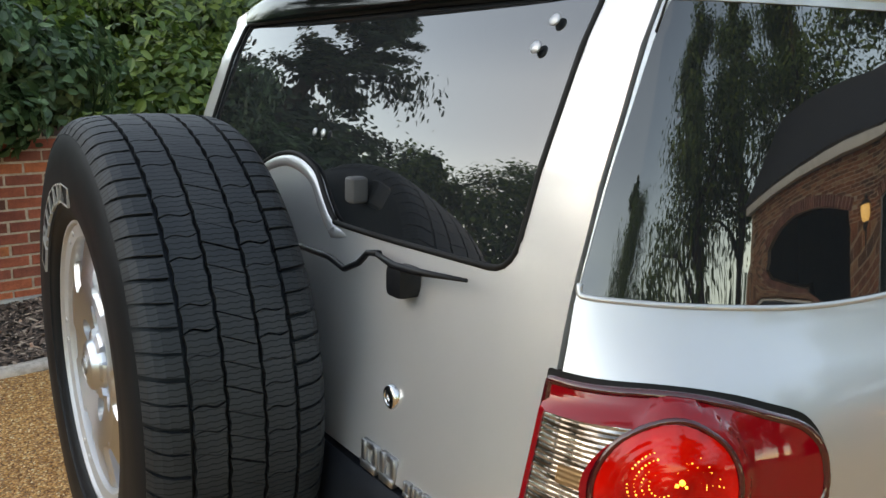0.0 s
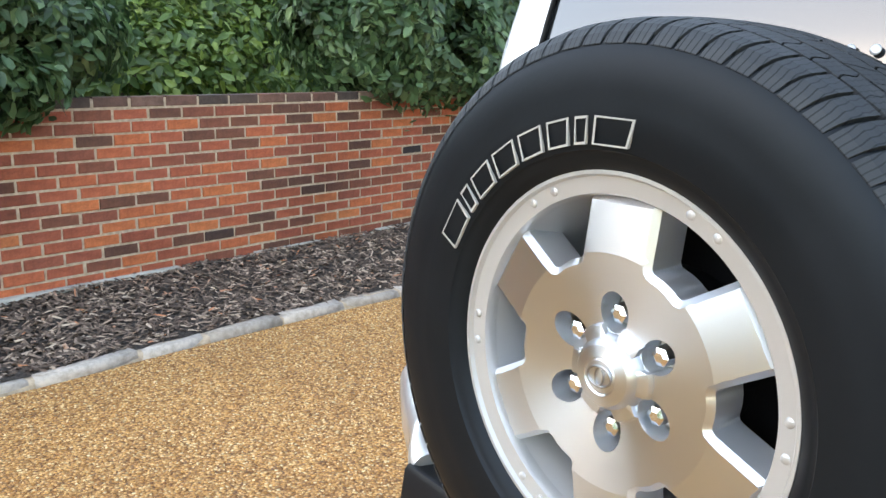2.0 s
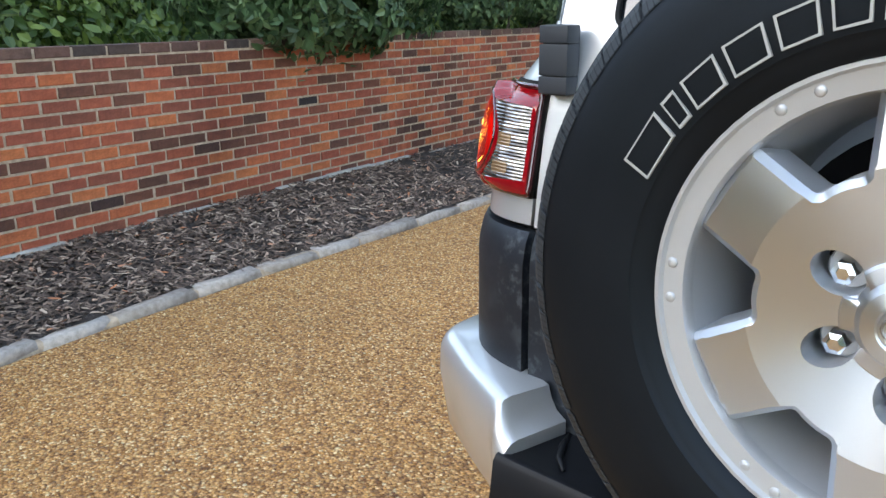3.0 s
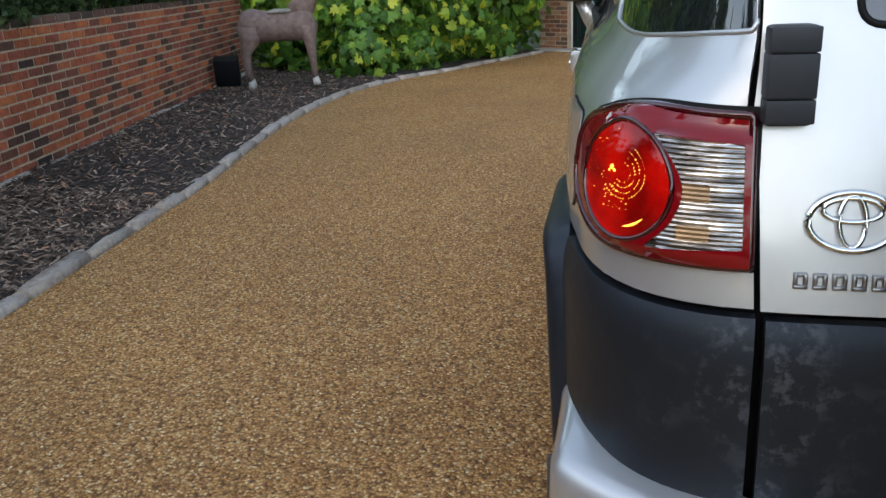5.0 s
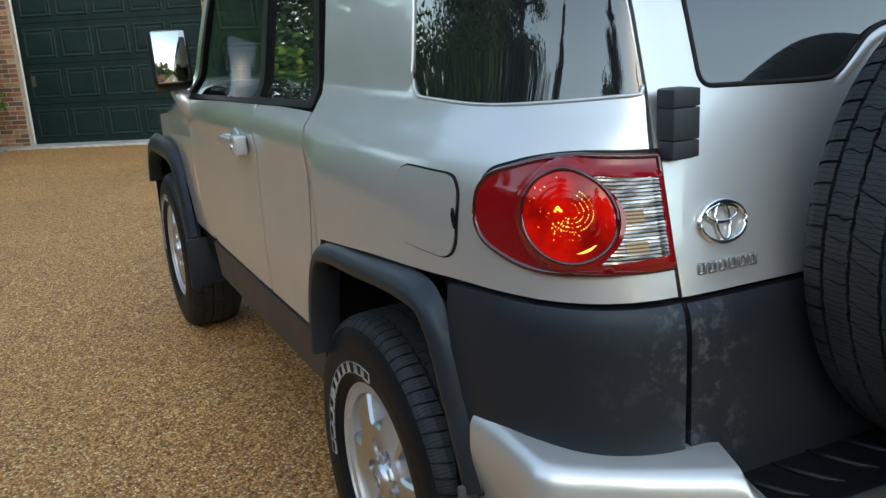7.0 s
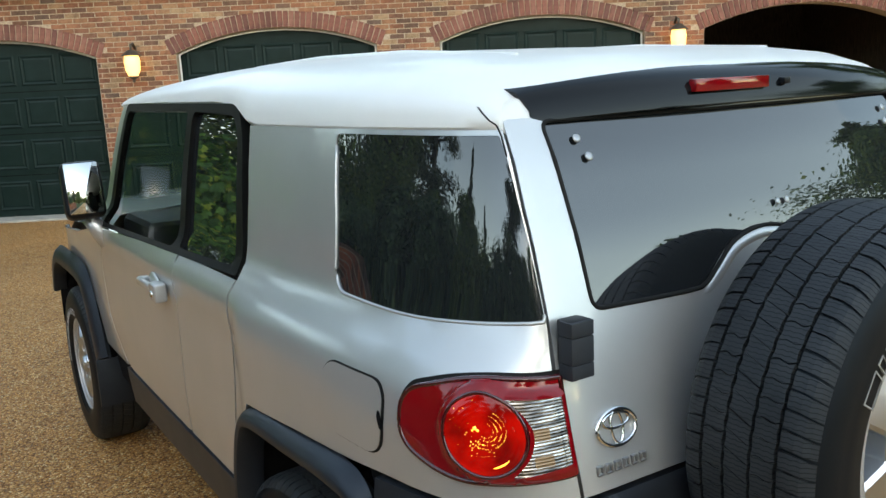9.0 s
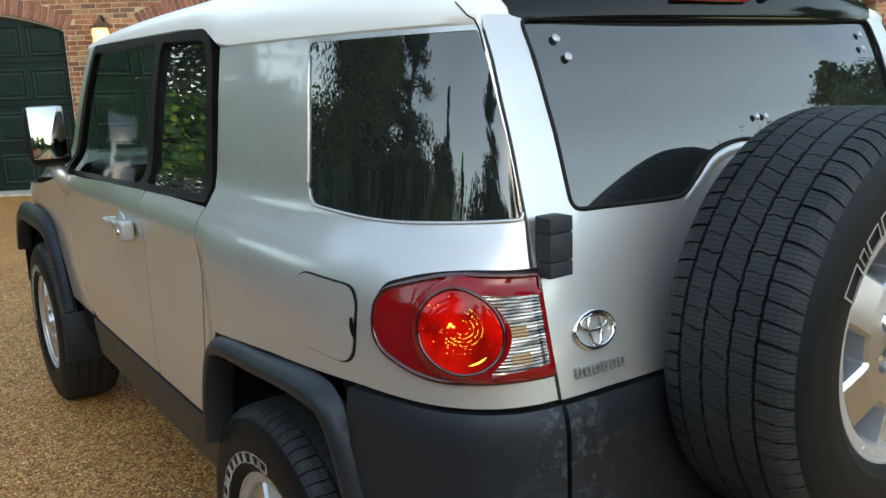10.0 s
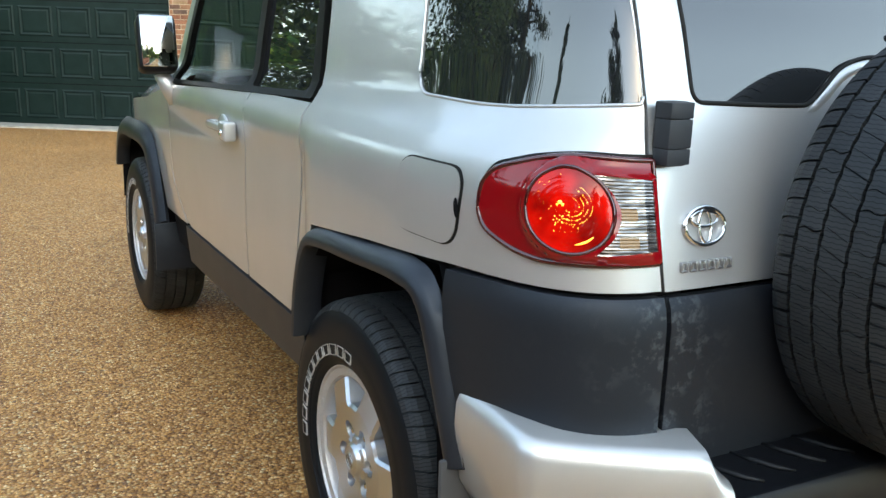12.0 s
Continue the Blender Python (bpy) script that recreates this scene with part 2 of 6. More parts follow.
bump(MULCH, noise_tex(MULCH, v, 55.0, 5.0, 0.7).outputs[0], 1.0, 0.02)
CHIP = material("bark_chip", (0.08, 0.06, 0.05), 0.9)
geo = node(CHIP, "ShaderNodeNewGeometry")
base(CHIP, ramp(CHIP, geo.outputs["Random Per Island"], ((0.0, (0.04446, 0.0284, 0.0209)), (0.5, (0.1352, 0.09177, 0.0703)), (0.85, (0.2964, 0.207, 0.156)), (0.97, (0.5434, 0.4151, 0.314)), (1.0, (0.5434, 0.1966, 0.0855)))))
bump(CHIP, noise_tex(CHIP, coords(CHIP), 120.0, 3.0).outputs[0], 0.5, 0.004)
KERB = material("kerb_stone", (0.36, 0.33, 0.31), 0.9)
v = coords(KERB, kind="Object")
info = node(KERB, "ShaderNodeObjectInfo")
n1 = noise_tex(KERB, v, 22.0, 7.0, 0.65)
tint = ramp(KERB, info.outputs["Random"], ((0.0, (0.42, 0.36, 0.31)), (0.5, (0.52, 0.45, 0.39)), (1.0, (0.60, 0.53, 0.47))))
base(KERB, mixed(KERB, 1.0, tint, ramp(KERB, n1.outputs[0], ((0.3, (0.55, 0.53, 0.5)), (0.6, (1, 1, 1)), (0.8, (1.15, 1.13, 1.1)))), "MULTIPLY"))
bump(KERB, n1.outputs[0], 0.6, 0.01)
MORTAR = material("mortar", (0.42, 0.36, 0.30), 0.95)
v = coords(MORTAR)
n1 = noise_tex(MORTAR, v, 30.0, 6.0)
base(MORTAR, ramp(MORTAR, n1.outputs[0], ((0.3, (0.36, 0.265, 0.185)), (0.7, (0.60, 0.47, 0.345)))))
bump(MORTAR, n1.outputs[0], 0.5, 0.006)


BRICK_STOPS = ((0.0, (0.025, 0.022, 0.026)), (0.025, (0.12, 0.058, 0.042)), (0.20, (0.22, 0.082, 0.052)), (0.40, (0.38, 0.100, 0.060)), (0.68, (0.50, 0.128, 0.066)), (0.90, (0.62, 0.168, 0.068)), (1.0, (0.66, 0.205, 0.078)))


def brick_material(name, single, stops=BRICK_STOPS):
    """Fired clay with a colour for each brick; single: each brick is an object of its own."""
    m = material(name, (0.3, 0.09, 0.05), 0.85)
    info = node(m, "ShaderNodeObjectInfo") if single else node(m, "ShaderNodeNewGeometry")
    pick = info.outputs["Random"] if single else info.outputs["Random Per Island"]
    v = coords(m)
    n1, n2 = noise_tex(m, v, 14.0, 6.0, 0.65), noise_tex(m, v, 130.0, 3.0)
    c = mixed(m, 1.0, ramp(m, pick, stops), ramp(m, n1.outputs[0], ((0.28, (0.55, 0.52, 0.5)), (0.55, (1, 1, 1)), (0.78, (1.2, 1.2, 1.18)))), "MULTIPLY")
    c = mixed(m, 0.5, c, ramp(m, n2.outputs[0], ((0.35, (0.7, 0.68, 0.66)), (0.6, (1.05, 1.05, 1.05)))), "MULTIPLY")
    place = node(m, "ShaderNodeNewGeometry")
    stain = noise_tex(m, place.outputs["Position"], 1.1, 6.0, 0.6)
    c = mixed(m, 0.85, c, ramp(m, stain.outputs[0], ((0.30, (0.52, 0.50, 0.50)), (0.50, (0.95, 0.95, 0.95)), (0.72, (1.16, 1.13, 1.08)))), "MULTIPLY")
    base(m, c)
    bump(m, n2.outputs[0], 0.5, 0.004)
    return m


BRICK_ONE, BRICK_MANY = brick_material("wall_brick", True), brick_material("wall_brick_joined", False)
COPING = brick_material("coping_brick", False, ((0.0, (0.06, 0.05, 0.045)), (0.4, (0.13, 0.075, 0.06)), (0.8, (0.20, 0.10, 0.075)), (1.0, (0.24, 0.19, 0.15))))
PALE_STOPS = ((0.0, (0.16, 0.10, 0.075)), (0.3, (0.26, 0.115, 0.07)), (0.6, (0.36, 0.14, 0.075)), (0.85, (0.43, 0.21, 0.115)), (1.0, (0.46, 0.31, 0.19)))
GARAGE_BRICK = brick_material("garage_brick", False, PALE_STOPS)
ARCH_BRICK = brick_material("arch_brick", True, ((0.0, (0.19, 0.075, 0.062)), (0.5, (0.27, 0.10, 0.075)), (1.0, (0.36, 0.16, 0.12))))
GREEN = material("dark_green_paint", (0.010, 0.026, 0.024), 0.38, Specular_IOR_Level=0.16)
v = coords(GREEN)
n1 = noise_tex(GREEN, v, 5.0, 6.0)
base(GREEN, ramp(GREEN, n1.outputs[0], ((0.3, (0.006, 0.016, 0.015)), (0.7, (0.010, 0.024, 0.022)))))
rough(GREEN, n1.outputs[0], 0.32, 0.48)
TRIM = material("white_trim_paint", (0.72, 0.71, 0.67), 0.5)
base(TRIM, ramp(TRIM, noise_tex(TRIM, coords(TRIM), 8.0, 6.0).outputs[0], ((0.3, (0.62, 0.61, 0.57)), (0.65, (0.76, 0.75, 0.71)))))
CONCRETE = material("pale_concrete", (0.45, 0.43, 0.39), 0.9)
base(CONCRETE, ramp(CONCRETE, noise_tex(CONCRETE, coords(CONCRETE), 9.0, 7.0).outputs[0], ((0.3, (0.34, 0.32, 0.28)), (0.7, (0.50, 0.48, 0.43)))))
SLATE = material("roof_slate", (0.035, 0.034, 0.036), 0.7)
base(SLATE, ramp(SLATE, noise_tex(SLATE, coords(SLATE), 6.0, 7.0).outputs[0], ((0.3, (0.022, 0.021, 0.022)), (0.7, (0.05, 0.048, 0.05)))))
BRONZE = material("weathered_bronze", (0.12, 0.10, 0.08), 0.5, 0.6)
GLOW = material("lit_lantern_glass", (1.0, 0.75, 0.35), 0.3, 0.0, Emission_Color=(1.0, 0.62, 0.22, 1), Emission_Strength=0.55)
GRASS = material("lawn", (0.05, 0.09, 0.025), 0.95)
base(GRASS, ramp(GRASS, noise_tex(GRASS, coords(GRASS), 3.0, 8.0, 0.7).outputs[0], ((0.3, (0.03, 0.055, 0.015)), (0.7, (0.075, 0.115, 0.035)))))
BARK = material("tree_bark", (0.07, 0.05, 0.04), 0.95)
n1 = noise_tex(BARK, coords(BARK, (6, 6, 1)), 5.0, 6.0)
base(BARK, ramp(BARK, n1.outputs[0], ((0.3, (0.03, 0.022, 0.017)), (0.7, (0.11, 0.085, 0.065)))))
bump(BARK, n1.outputs[0], 0.8, 0.03)


def leaf_material(name, stops, gloss=0.45, through=0.25):
    m = material(name, stops[0][1], gloss)
    geo = node(m, "ShaderNodeNewGeometry")
    c = ramp(m, geo.outputs["Random Per Island"], stops)
    base(m, c)
    tr = node(m, "ShaderNodeBsdfTranslucent")
    link(m, c, tr.inputs["Color"])
    mx = node(m, "ShaderNodeMixShader", Fac=through)
    link(m, bsdf(m).outputs[0], mx.inputs[1])
    link(m, tr.outputs[0], mx.inputs[2])
    link(m, mx.outputs[0], m.node_tree.nodes["Material Output"].inputs["Surface"])
    return m


BUSH_LEAF = leaf_material("bush_leaf", ((0.0, (0.02057, 0.05376, 0.02142)), (0.35, (0.04675, 0.1026, 0.04016)), (0.75, (0.08882, 0.171, 0.0714)), (1.0, (0.1776, 0.2737, 0.1249))))
HEDGE_LEAF = leaf_material("hedge_leaf", ((0.0, (0.0436, 0.132, 0.0218)), (0.5, (0.0935, 0.242, 0.0343)), (0.82, (0.172, 0.359, 0.0468)), (0.93, (0.405, 0.53, 0.0546)), (1.0, (0.623, 0.655, 0.0779))), 0.5, 0.3)
TREE_LEAF = leaf_material("tree_leaf", ((0.0, (0.03, 0.065, 0.014)), (0.5, (0.075, 0.14, 0.03)), (1.0, (0.20, 0.27, 0.05))))
SHRUB_LEAF = leaf_material("shrub_leaf", ((0.0, (0.0351, 0.0764, 0.0156)), (0.5, (0.0897, 0.164, 0.0328)), (1.0, (0.218, 0.296, 0.0624))))
NEEDLE = leaf_material("pine_needle", ((0.0, (0.012, 0.028, 0.013)), (0.6, (0.028, 0.055, 0.022)), (1.0, (0.06, 0.085, 0.03))), 0.6, 0.1)
STATUE = material("painted_brown_statue", (0.13, 0.075, 0.062), 0.75)
n1 = noise_tex(STATUE, coords(STATUE), 16.0, 6.0)
base(STATUE, ramp(STATUE, n1.outputs[0], ((0.3, (0.15, 0.095, 0.085)), (0.7, (0.27, 0.19, 0.165)))))
bump(STATUE, n1.outputs[0], 0.3, 0.01)
STATUE_GREY = material("weathered_grey_statue", (0.28, 0.27, 0.24), 0.8)
base(STATUE_GREY, ramp(STATUE_GREY, noise_tex(STATUE_GREY, coords(STATUE_GREY), 20.0, 6.0).outputs[0], ((0.3, (0.20, 0.19, 0.165)), (0.7, (0.38, 0.36, 0.32)))))
STATUE_WHITE = material("worn_white_statue", (0.62, 0.60, 0.56), 0.8)

# ---- mesh helpers ----
import functools
from mathutils.geometry import delaunay_2d_cdt


def part(name, bm, mat, parent=None, label="", smooth=True):
    """Links a bmesh as one mesh object under a thing or a part."""
    me = bpy.data.meshes.new(name)
    bm.to_mesh(me)
    bm.free()
    for m in mat if isinstance(mat, (list, tuple)) else (mat,):
        me.materials.append(m)
    if smooth:
        me.polygons.foreach_set("use_smooth", [True] * len(me.polygons))
    ob = new(name, me)
    ob.parent = parent
    if label:
        tagged(ob, label)
    return ob


def sharp(bm, degrees=35):
    bm.normal_update()
    for e in bm.edges:
        e.smooth = len(e.link_faces) == 2 and e.calc_face_angle(0) < radians(degrees)


def soft_box(size, centre=(0, 0, 0), bevel=0.006, segments=2, bm=None):
    """A box with rounded edges; added to bm where one is given."""
    own = bmesh.new()
    bmesh.ops.create_cube(own, size=1)
    for v in own.verts:
        v.co = Vector((v.co.x * size[0], v.co.y * size[1], v.co.z * size[2]))
    if bevel:
        bmesh.ops.bevel(own, geom=own.edges[:], offset=bevel, segments=segments, profile=0.6, affect="EDGES")
    bmesh.ops.translate(own, vec=Vector(centre), verts=own.verts)
    sharp(own)
    return own if bm is None else join(bm, own)


def join(bm, other, m=None):
    me = bpy.data.meshes.new("joined")
    other.to_mesh(me)
    other.free()
    if m is not None:
        me.transform(m)
    bm.from_mesh(me)
    bpy.data.meshes.remove(me)
    return bm


def lathe(profile, steps, axis="y", closed=False):
    """Turns (radius, along) points round the y or z axis."""
    bm = bmesh.new()
    rings = []
    for k in range(steps):
        a = 2 * math.pi * k / steps
        c, s = math.cos(a), math.sin(a)
        rings.append([bm.verts.new((r * c, h, r * s) if axis == "y" else (r * c, r * s, h)) for r, h in profile])
    n = len(profile)
    for k in range(steps):
        a, b = rings[k], rings[(k + 1) % steps]
        for i in range(n if closed else n - 1):
            j = (i + 1) % n
            bm.faces.new((a[i], a[j], b[j], b[i]))
    bmesh.ops.remove_doubles(bm, verts=bm.verts, dist=1e-5)
    bmesh.ops.recalc_face_normals(bm, faces=bm.faces)
    sharp(bm, 40)
    return bm


def tube(points, radius, sides=8, closed=False):
    """A round bar along points."""
    bm = bmesh.new()
    pts = [Vector(p) for p in points]
    rings = []
    for k, p in enumerate(pts):
        d = (pts[min(k + 1, len(pts) - 1)] - pts[max(k - 1, 0)]).normalized()
        if closed:
            d = (pts[(k + 1) % len(pts)] - pts[k - 1]).normalized()
        u = d.cross(Vector((0.13, 0.2, 0.97))).normalized()
        w = d.cross(u)
        r = radius[k] if isinstance(radius, (list, tuple)) else radius
        rings.append([bm.verts.new(p + r * (math.cos(t) * u + math.sin(t) * w)) for t in [2 * math.pi * i / sides for i in range(sides)]])
    count = len(rings)
    for k in range(count if closed else count - 1):
        a, b = rings[k], rings[(k + 1) % count]
        for i in range(sides):
            bm.faces.new((a[i], a[(i + 1) % sides], b[(i + 1) % sides], b[i]))
    if not closed:
        bm.faces.new(rings[0][::-1])
        bm.faces.new(rings[-1])
    bmesh.ops.recalc_face_normals(bm, faces=bm.faces)
    return bm


def smooth_line(points, per=8):
    """Catmull-Rom points through the given ones."""
    p = [np.array(q, float) for q in points]
    p = [2 * p[0] - p[1]] + p + [2 * p[-1] - p[-2]]
    out = []
    for k in range(1, len(p) - 2):
        for i in range(per):
            t = i / per
            out.append(0.5 * (2 * p[k] + (p[k + 1] - p[k - 1]) * t + (2 * p[k - 1] - 5 * p[k] + 4 * p[k + 1] - p[k + 2]) * t * t + (3 * p[k] - p[k - 1] - 3 * p[k + 1] + p[k + 2]) * t ** 3))
    out.append(p[-2])
    return out


def rounded(points, radius, steps=5):
    """A closed 2D outline with rounded corners; radius: one, or one a corner."""
    out = []
    n = len(points)
    for k in range(n):
        p = np.array(points[k], float)
        a, b = np.array(points[k - 1], float) - p, np.array(points[(k + 1) % n], float) - p
        la, lb = np.linalg.norm(a), np.linalg.norm(b)
        r = radius[k] if isinstance(radius, (list, tuple)) else radius
        if r <= 0 or la < 1e-6 or lb < 1e-6:
            out.append(tuple(p))
            continue
        cut = min(r, la * 0.49, lb * 0.49)
        s, e = p + a / la * cut, p + b / lb * cut
        for i in range(steps + 1):
            t = i / steps
            out.append(tuple((1 - t) ** 2 * s + 2 * t * (1 - t) * p + t * t * e))
    return out


def resampled(outline, step):
    out = []
    for k in range(len(outline)):
        a, b = np.array(outline[k]), np.array(outline[(k + 1) % len(outline)])
        n = max(1, int(np.linalg.norm(b - a) / step))
        out += [tuple(a + (b - a) * i / n) for i in range(n)]
    clean = []
    for p in out:
        if not clean or math.dist(p, clean[-1]) > 1e-4:
            clean.append(p)
    if math.dist(clean[0], clean[-1]) < 1e-4:
        clean.pop()
    return clean


def inside(p, outline):
    hit = False
    n = len(outline)
    for k in range(n):
        (x1, y1), (x2, y2) = outline[k - 1], outline[k]
        if (y1 > p[1]) != (y2 > p[1]) and p[0] < (x2 - x1) * (p[1] - y1) / (y2 - y1) + x1:
            hit = not hit
    return hit


def sheet(outline, holes, place, thick, step=0.035, skirt=True, creases=()):
    """A thick skin: a 2D region with holes, laid on a surface. place(u, v, depth) gives the point that far under the skin."""
    loops = [resampled(o, step) for o in (outline, *holes)]
    pts, edges = [], []
    for lp in loops:
        s = len(pts)
        pts += lp
        edges += [(s + k, s + (k + 1) % len(lp)) for k in range(len(lp))]
    for line in creases:
        edges += [(len(pts) + k, len(pts) + k + 1) for k in range(len(line) - 1)]
        pts += line
    us, vs = [p[0] for p in loops[0]], [p[1] for p in loops[0]]
    allp = np.array(pts)
    u = min(us) + step / 2
    while u < max(us):
        v = min(vs) + step / 2
        while v < max(vs):
            if inside((u, v), loops[0]) and not any(inside((u, v), h) for h in loops[1:]) and np.min(np.hypot(allp[:, 0] - u, allp[:, 1] - v)) > step * 0.55:
                pts.append((u, v))
            v += step
        u += step
    co, _, faces, orig, _, _ = delaunay_2d_cdt([Vector(p) for p in pts], edges, [], 1, 1e-6)
    bm = bmesh.new()
    top = [bm.verts.new(place(p.x, p.y, 0.0)) for p in co]
    for f in faces:
        c = sum((co[i] for i in f), Vector((0, 0))) / len(f)
        if any(inside(c, h) for h in loops[1:]):
            continue
        bm.faces.new([top[i] for i in f])
    bm.verts.index_update()
    if skirt:
        low = {}
        for e in [e for e in bm.edges if len(e.link_faces) == 1]:
            a, b = e.verts
            f = e.link_faces[0]
            order = [v for v in f.verts]
            if order[(order.index(a) + 1) % len(order)] is not b:
                a, b = b, a
            for v in (a, b):
                if v not in low:
                    p = co[v.index]
                    low[v] = bm.verts.new(place(p.x, p.y, thick))
            bm.faces.new((b, a, low[a], low[b]))
            e.smooth = False
    for v in [v for v in bm.verts if not v.link_faces]:
        bm.verts.remove(v)
    return bm

# ---- the car: its skin is one surface of (distance round the plan, height) ----
PLAN = smooth_line([(0, -0.012), (0.30, -0.010), (0.52, -0.002), (0.62, 0.002), (0.70, 0.014), (0.768, 0.050), (0.818, 0.112), (0.850, 0.20), (0.868, 0.32), (0.884, 0.46), (0.895, 0.68), (0.902, 1.0), (0.905, 1.8), (0.903, 2.6), (0.895, 3.2), (0.875, 3.7), (0.80, 4.05)], 12)
# above the waist the side glass turns the corner in one even curve
UPPER = smooth_line([(0, -0.012), (0.30, -0.010), (0.52, -0.002), (0.62, 0.004), (0.668, 0.012), (0.700, 0.062), (0.724, 0.125), (0.746, 0.21), (0.766, 0.33), (0.781, 0.46), (0.791, 0.68), (0.798, 1.0), (0.801, 1.8), (0.799, 2.6), (0.792, 3.2), (0.774, 3.7), (0.71, 4.05)], 12)
UX, UY = [p[0] for p in UPPER], [p[1] for p in UPPER]
PX, PY = [p[0] for p in PLAN], [p[1] for p in PLAN]
PA = [0.0]
for k in range(1, len(PLAN)):
    PA.append(PA[-1] + math.dist(PLAN[k], PLAN[k - 1]))


def narrow(z):
    return float(np.interp(z, (0.45, 0.62, 0.80, 1.12, 1.17, 1.21, 1.245, 1.28, 1.31, 1.40, 1.52, 1.63, 1.70, 1.74), (0.97, 0.99, 1.0, 1.0, 0.994, 0.978, 0.948, 0.918, 0.907, 0.893, 0.872, 0.848, 0.826, 0.80)))


def inset(x, z):
    """The plan's half width at a height: the sides draw in, the rear face does not."""
    t = max(0.0, min(1.0, (x - 0.64) / 0.23))
    return x * (1 - (1 - narrow(z)) * t * t * (3 - 2 * t))


def lean(z):
    return float(np.interp(z, (0.7, 1.0, 1.07, 1.22, 1.31, 1.44, 1.577, 1.66, 1.72), (0.0, 0.0, 0.013, 0.048, 0.072, 0.110, 0.162, 0.205, 0.245)))


def fade(y):
    return max(0.0, min(1.0, 1.0 - y / 1.3))


def shoulder(y, z):
    """The rear side panel stands proud of the doors, with a rounded front end."""
    t = max(0.0, min(1.0, (y - 1.0) / 0.075))
    u = float(np.interp(z, (0.62, 0.70, 1.10, 1.22), (1, 1, 1, 0)))
    return 0.024 * t * t * (3 - 2 * t) * u


def blended(xl, yl, xu, yu, z):
    w = max(0.0, min(1.0, (z - 1.21) / 0.10))
    w = w * w * (3 - 2 * w)
    t = max(0.0, min(1.0, (xu - 0.60) / 0.17))
    up = xu * (1 + (narrow(z) / 0.885 - 1) * t * t * (3 - 2 * t))
    return inset(xl, z) * (1 - w) + up * w, yl * (1 - w) + yu * w


def skin0(a, z):
    b = abs(a)
    x, y = blended(float(np.interp(b, PA, PX)), float(np.interp(b, PA, PY)), float(np.interp(b, PA, UX)), float(np.interp(b, PA, UY)), z)
    x -= shoulder(y, z)
    return Vector((-x if a >= 0 else x, y + lean(z) * fade(y), z))


@functools.lru_cache(maxsize=None)
def ring_at(z):
    """The outline's (x, y) at a height."""
    pts = [blended(*q, z) for q in zip(PX, PY, UX, UY)]
    return [p[0] for p in pts], [p[1] + lean(z) * fade(p[1]) for p in pts]


def skin(a, z, depth=0.0):
    p = skin0(a, z)
    if depth == 0.0:
        return p
    n = (skin0(a + 0.012, z) - skin0(a - 0.012, z)).cross(skin0(a, z + 0.012) - skin0(a, z - 0.012)).normalized()
    return p + n * depth  # n points into the car


def at_x(x, z):
    a = float(np.interp(abs(x), ring_at(z)[0][:140], PA[:140]))
    return (a if x <= 0 else -a, z)


def at_y(y, z, side=1):
    ys = ring_at(z)[1]
    return (side * float(np.interp(y, ys[30:], PA[30:])), z)


def flip(outline):
    return [(-a, z) for a, z in outline][::-1]


def panel(name, outline, mat, parent, holes=(), lift=0.0, thick=0.012, step=0.035, label=""):
    bm = sheet(outline, holes, lambda u, v, d: skin(u, v, d - lift), thick, step)
    bmesh.ops.recalc_face_normals(bm, faces=bm.faces)
    return part(name, bm, mat, parent, label)


suv = tagged(new("suv"), "silver off-road vehicle with white roof and black cladding on gravel", "car")
suv.location = (0, 0.78, 0)


def on_car(ob):
    ob.matrix_parent_inverse = suv.matrix_basis.inverted()
    return ob


def car_part(*args, **more):
    return on_car(part(*args, **more))


def car_panel(*args, **more):
    return on_car(panel(*args, **more))


# rear door with its window opening, which rises round the spare wheel
SPARE = Vector((-0.076, -0.158, 1.072))
hump = [(-0.565, 1.318), (-0.33, 1.312), (-0.28, 1.318), (-0.235, 1.345), (-0.17, 1.385), (-0.076, 1.402), (0.02, 1.385), (0.083, 1.345), (0.13, 1.318), (0.18, 1.312), (0.565, 1.318)]
hump_line = [tuple(p) for p in smooth_line(hump, 5)]
glass_out = rounded([at_x(x, z) for x, z in hump_line] + [at_x(0.572, 1.645), at_x(-0.572, 1.645)], [0.04] + [0.0] * (len(hump_line) - 2) + [0.04, 0.02, 0.02])
gate_out = [at_x(-0.654, 1.016), at_x(-0.660, 1.15), at_x(-0.662, 1.32), at_x(-0.658, 1.5), at_x(-0.650, 1.652), at_x(0.650, 1.652), at_x(0.658, 1.5), at_x(0.662, 1.32), at_x(0.660, 1.15), at_x(0.654, 1.016)]
gate = car_panel("rear_door", gate_out, SILVER, suv, [glass_out], thick=0.02, label="silver rear door with a swept-up window line")
panel("rear_window", glass_out, TINT, gate, lift=-0.006, thick=0.005, label="dark tinted glass reflecting trees and sky")
part("window_seal", tube([skin(u, z, 0.001) for u, z in resampled(glass_out, 0.012)], 0.0045, 8, True), SEAL, gate)


def roll_size(x):
    return float(max(0.08, min(1.0, (x + 0.40) / 0.16, (0.30 - x) / 0.17)))


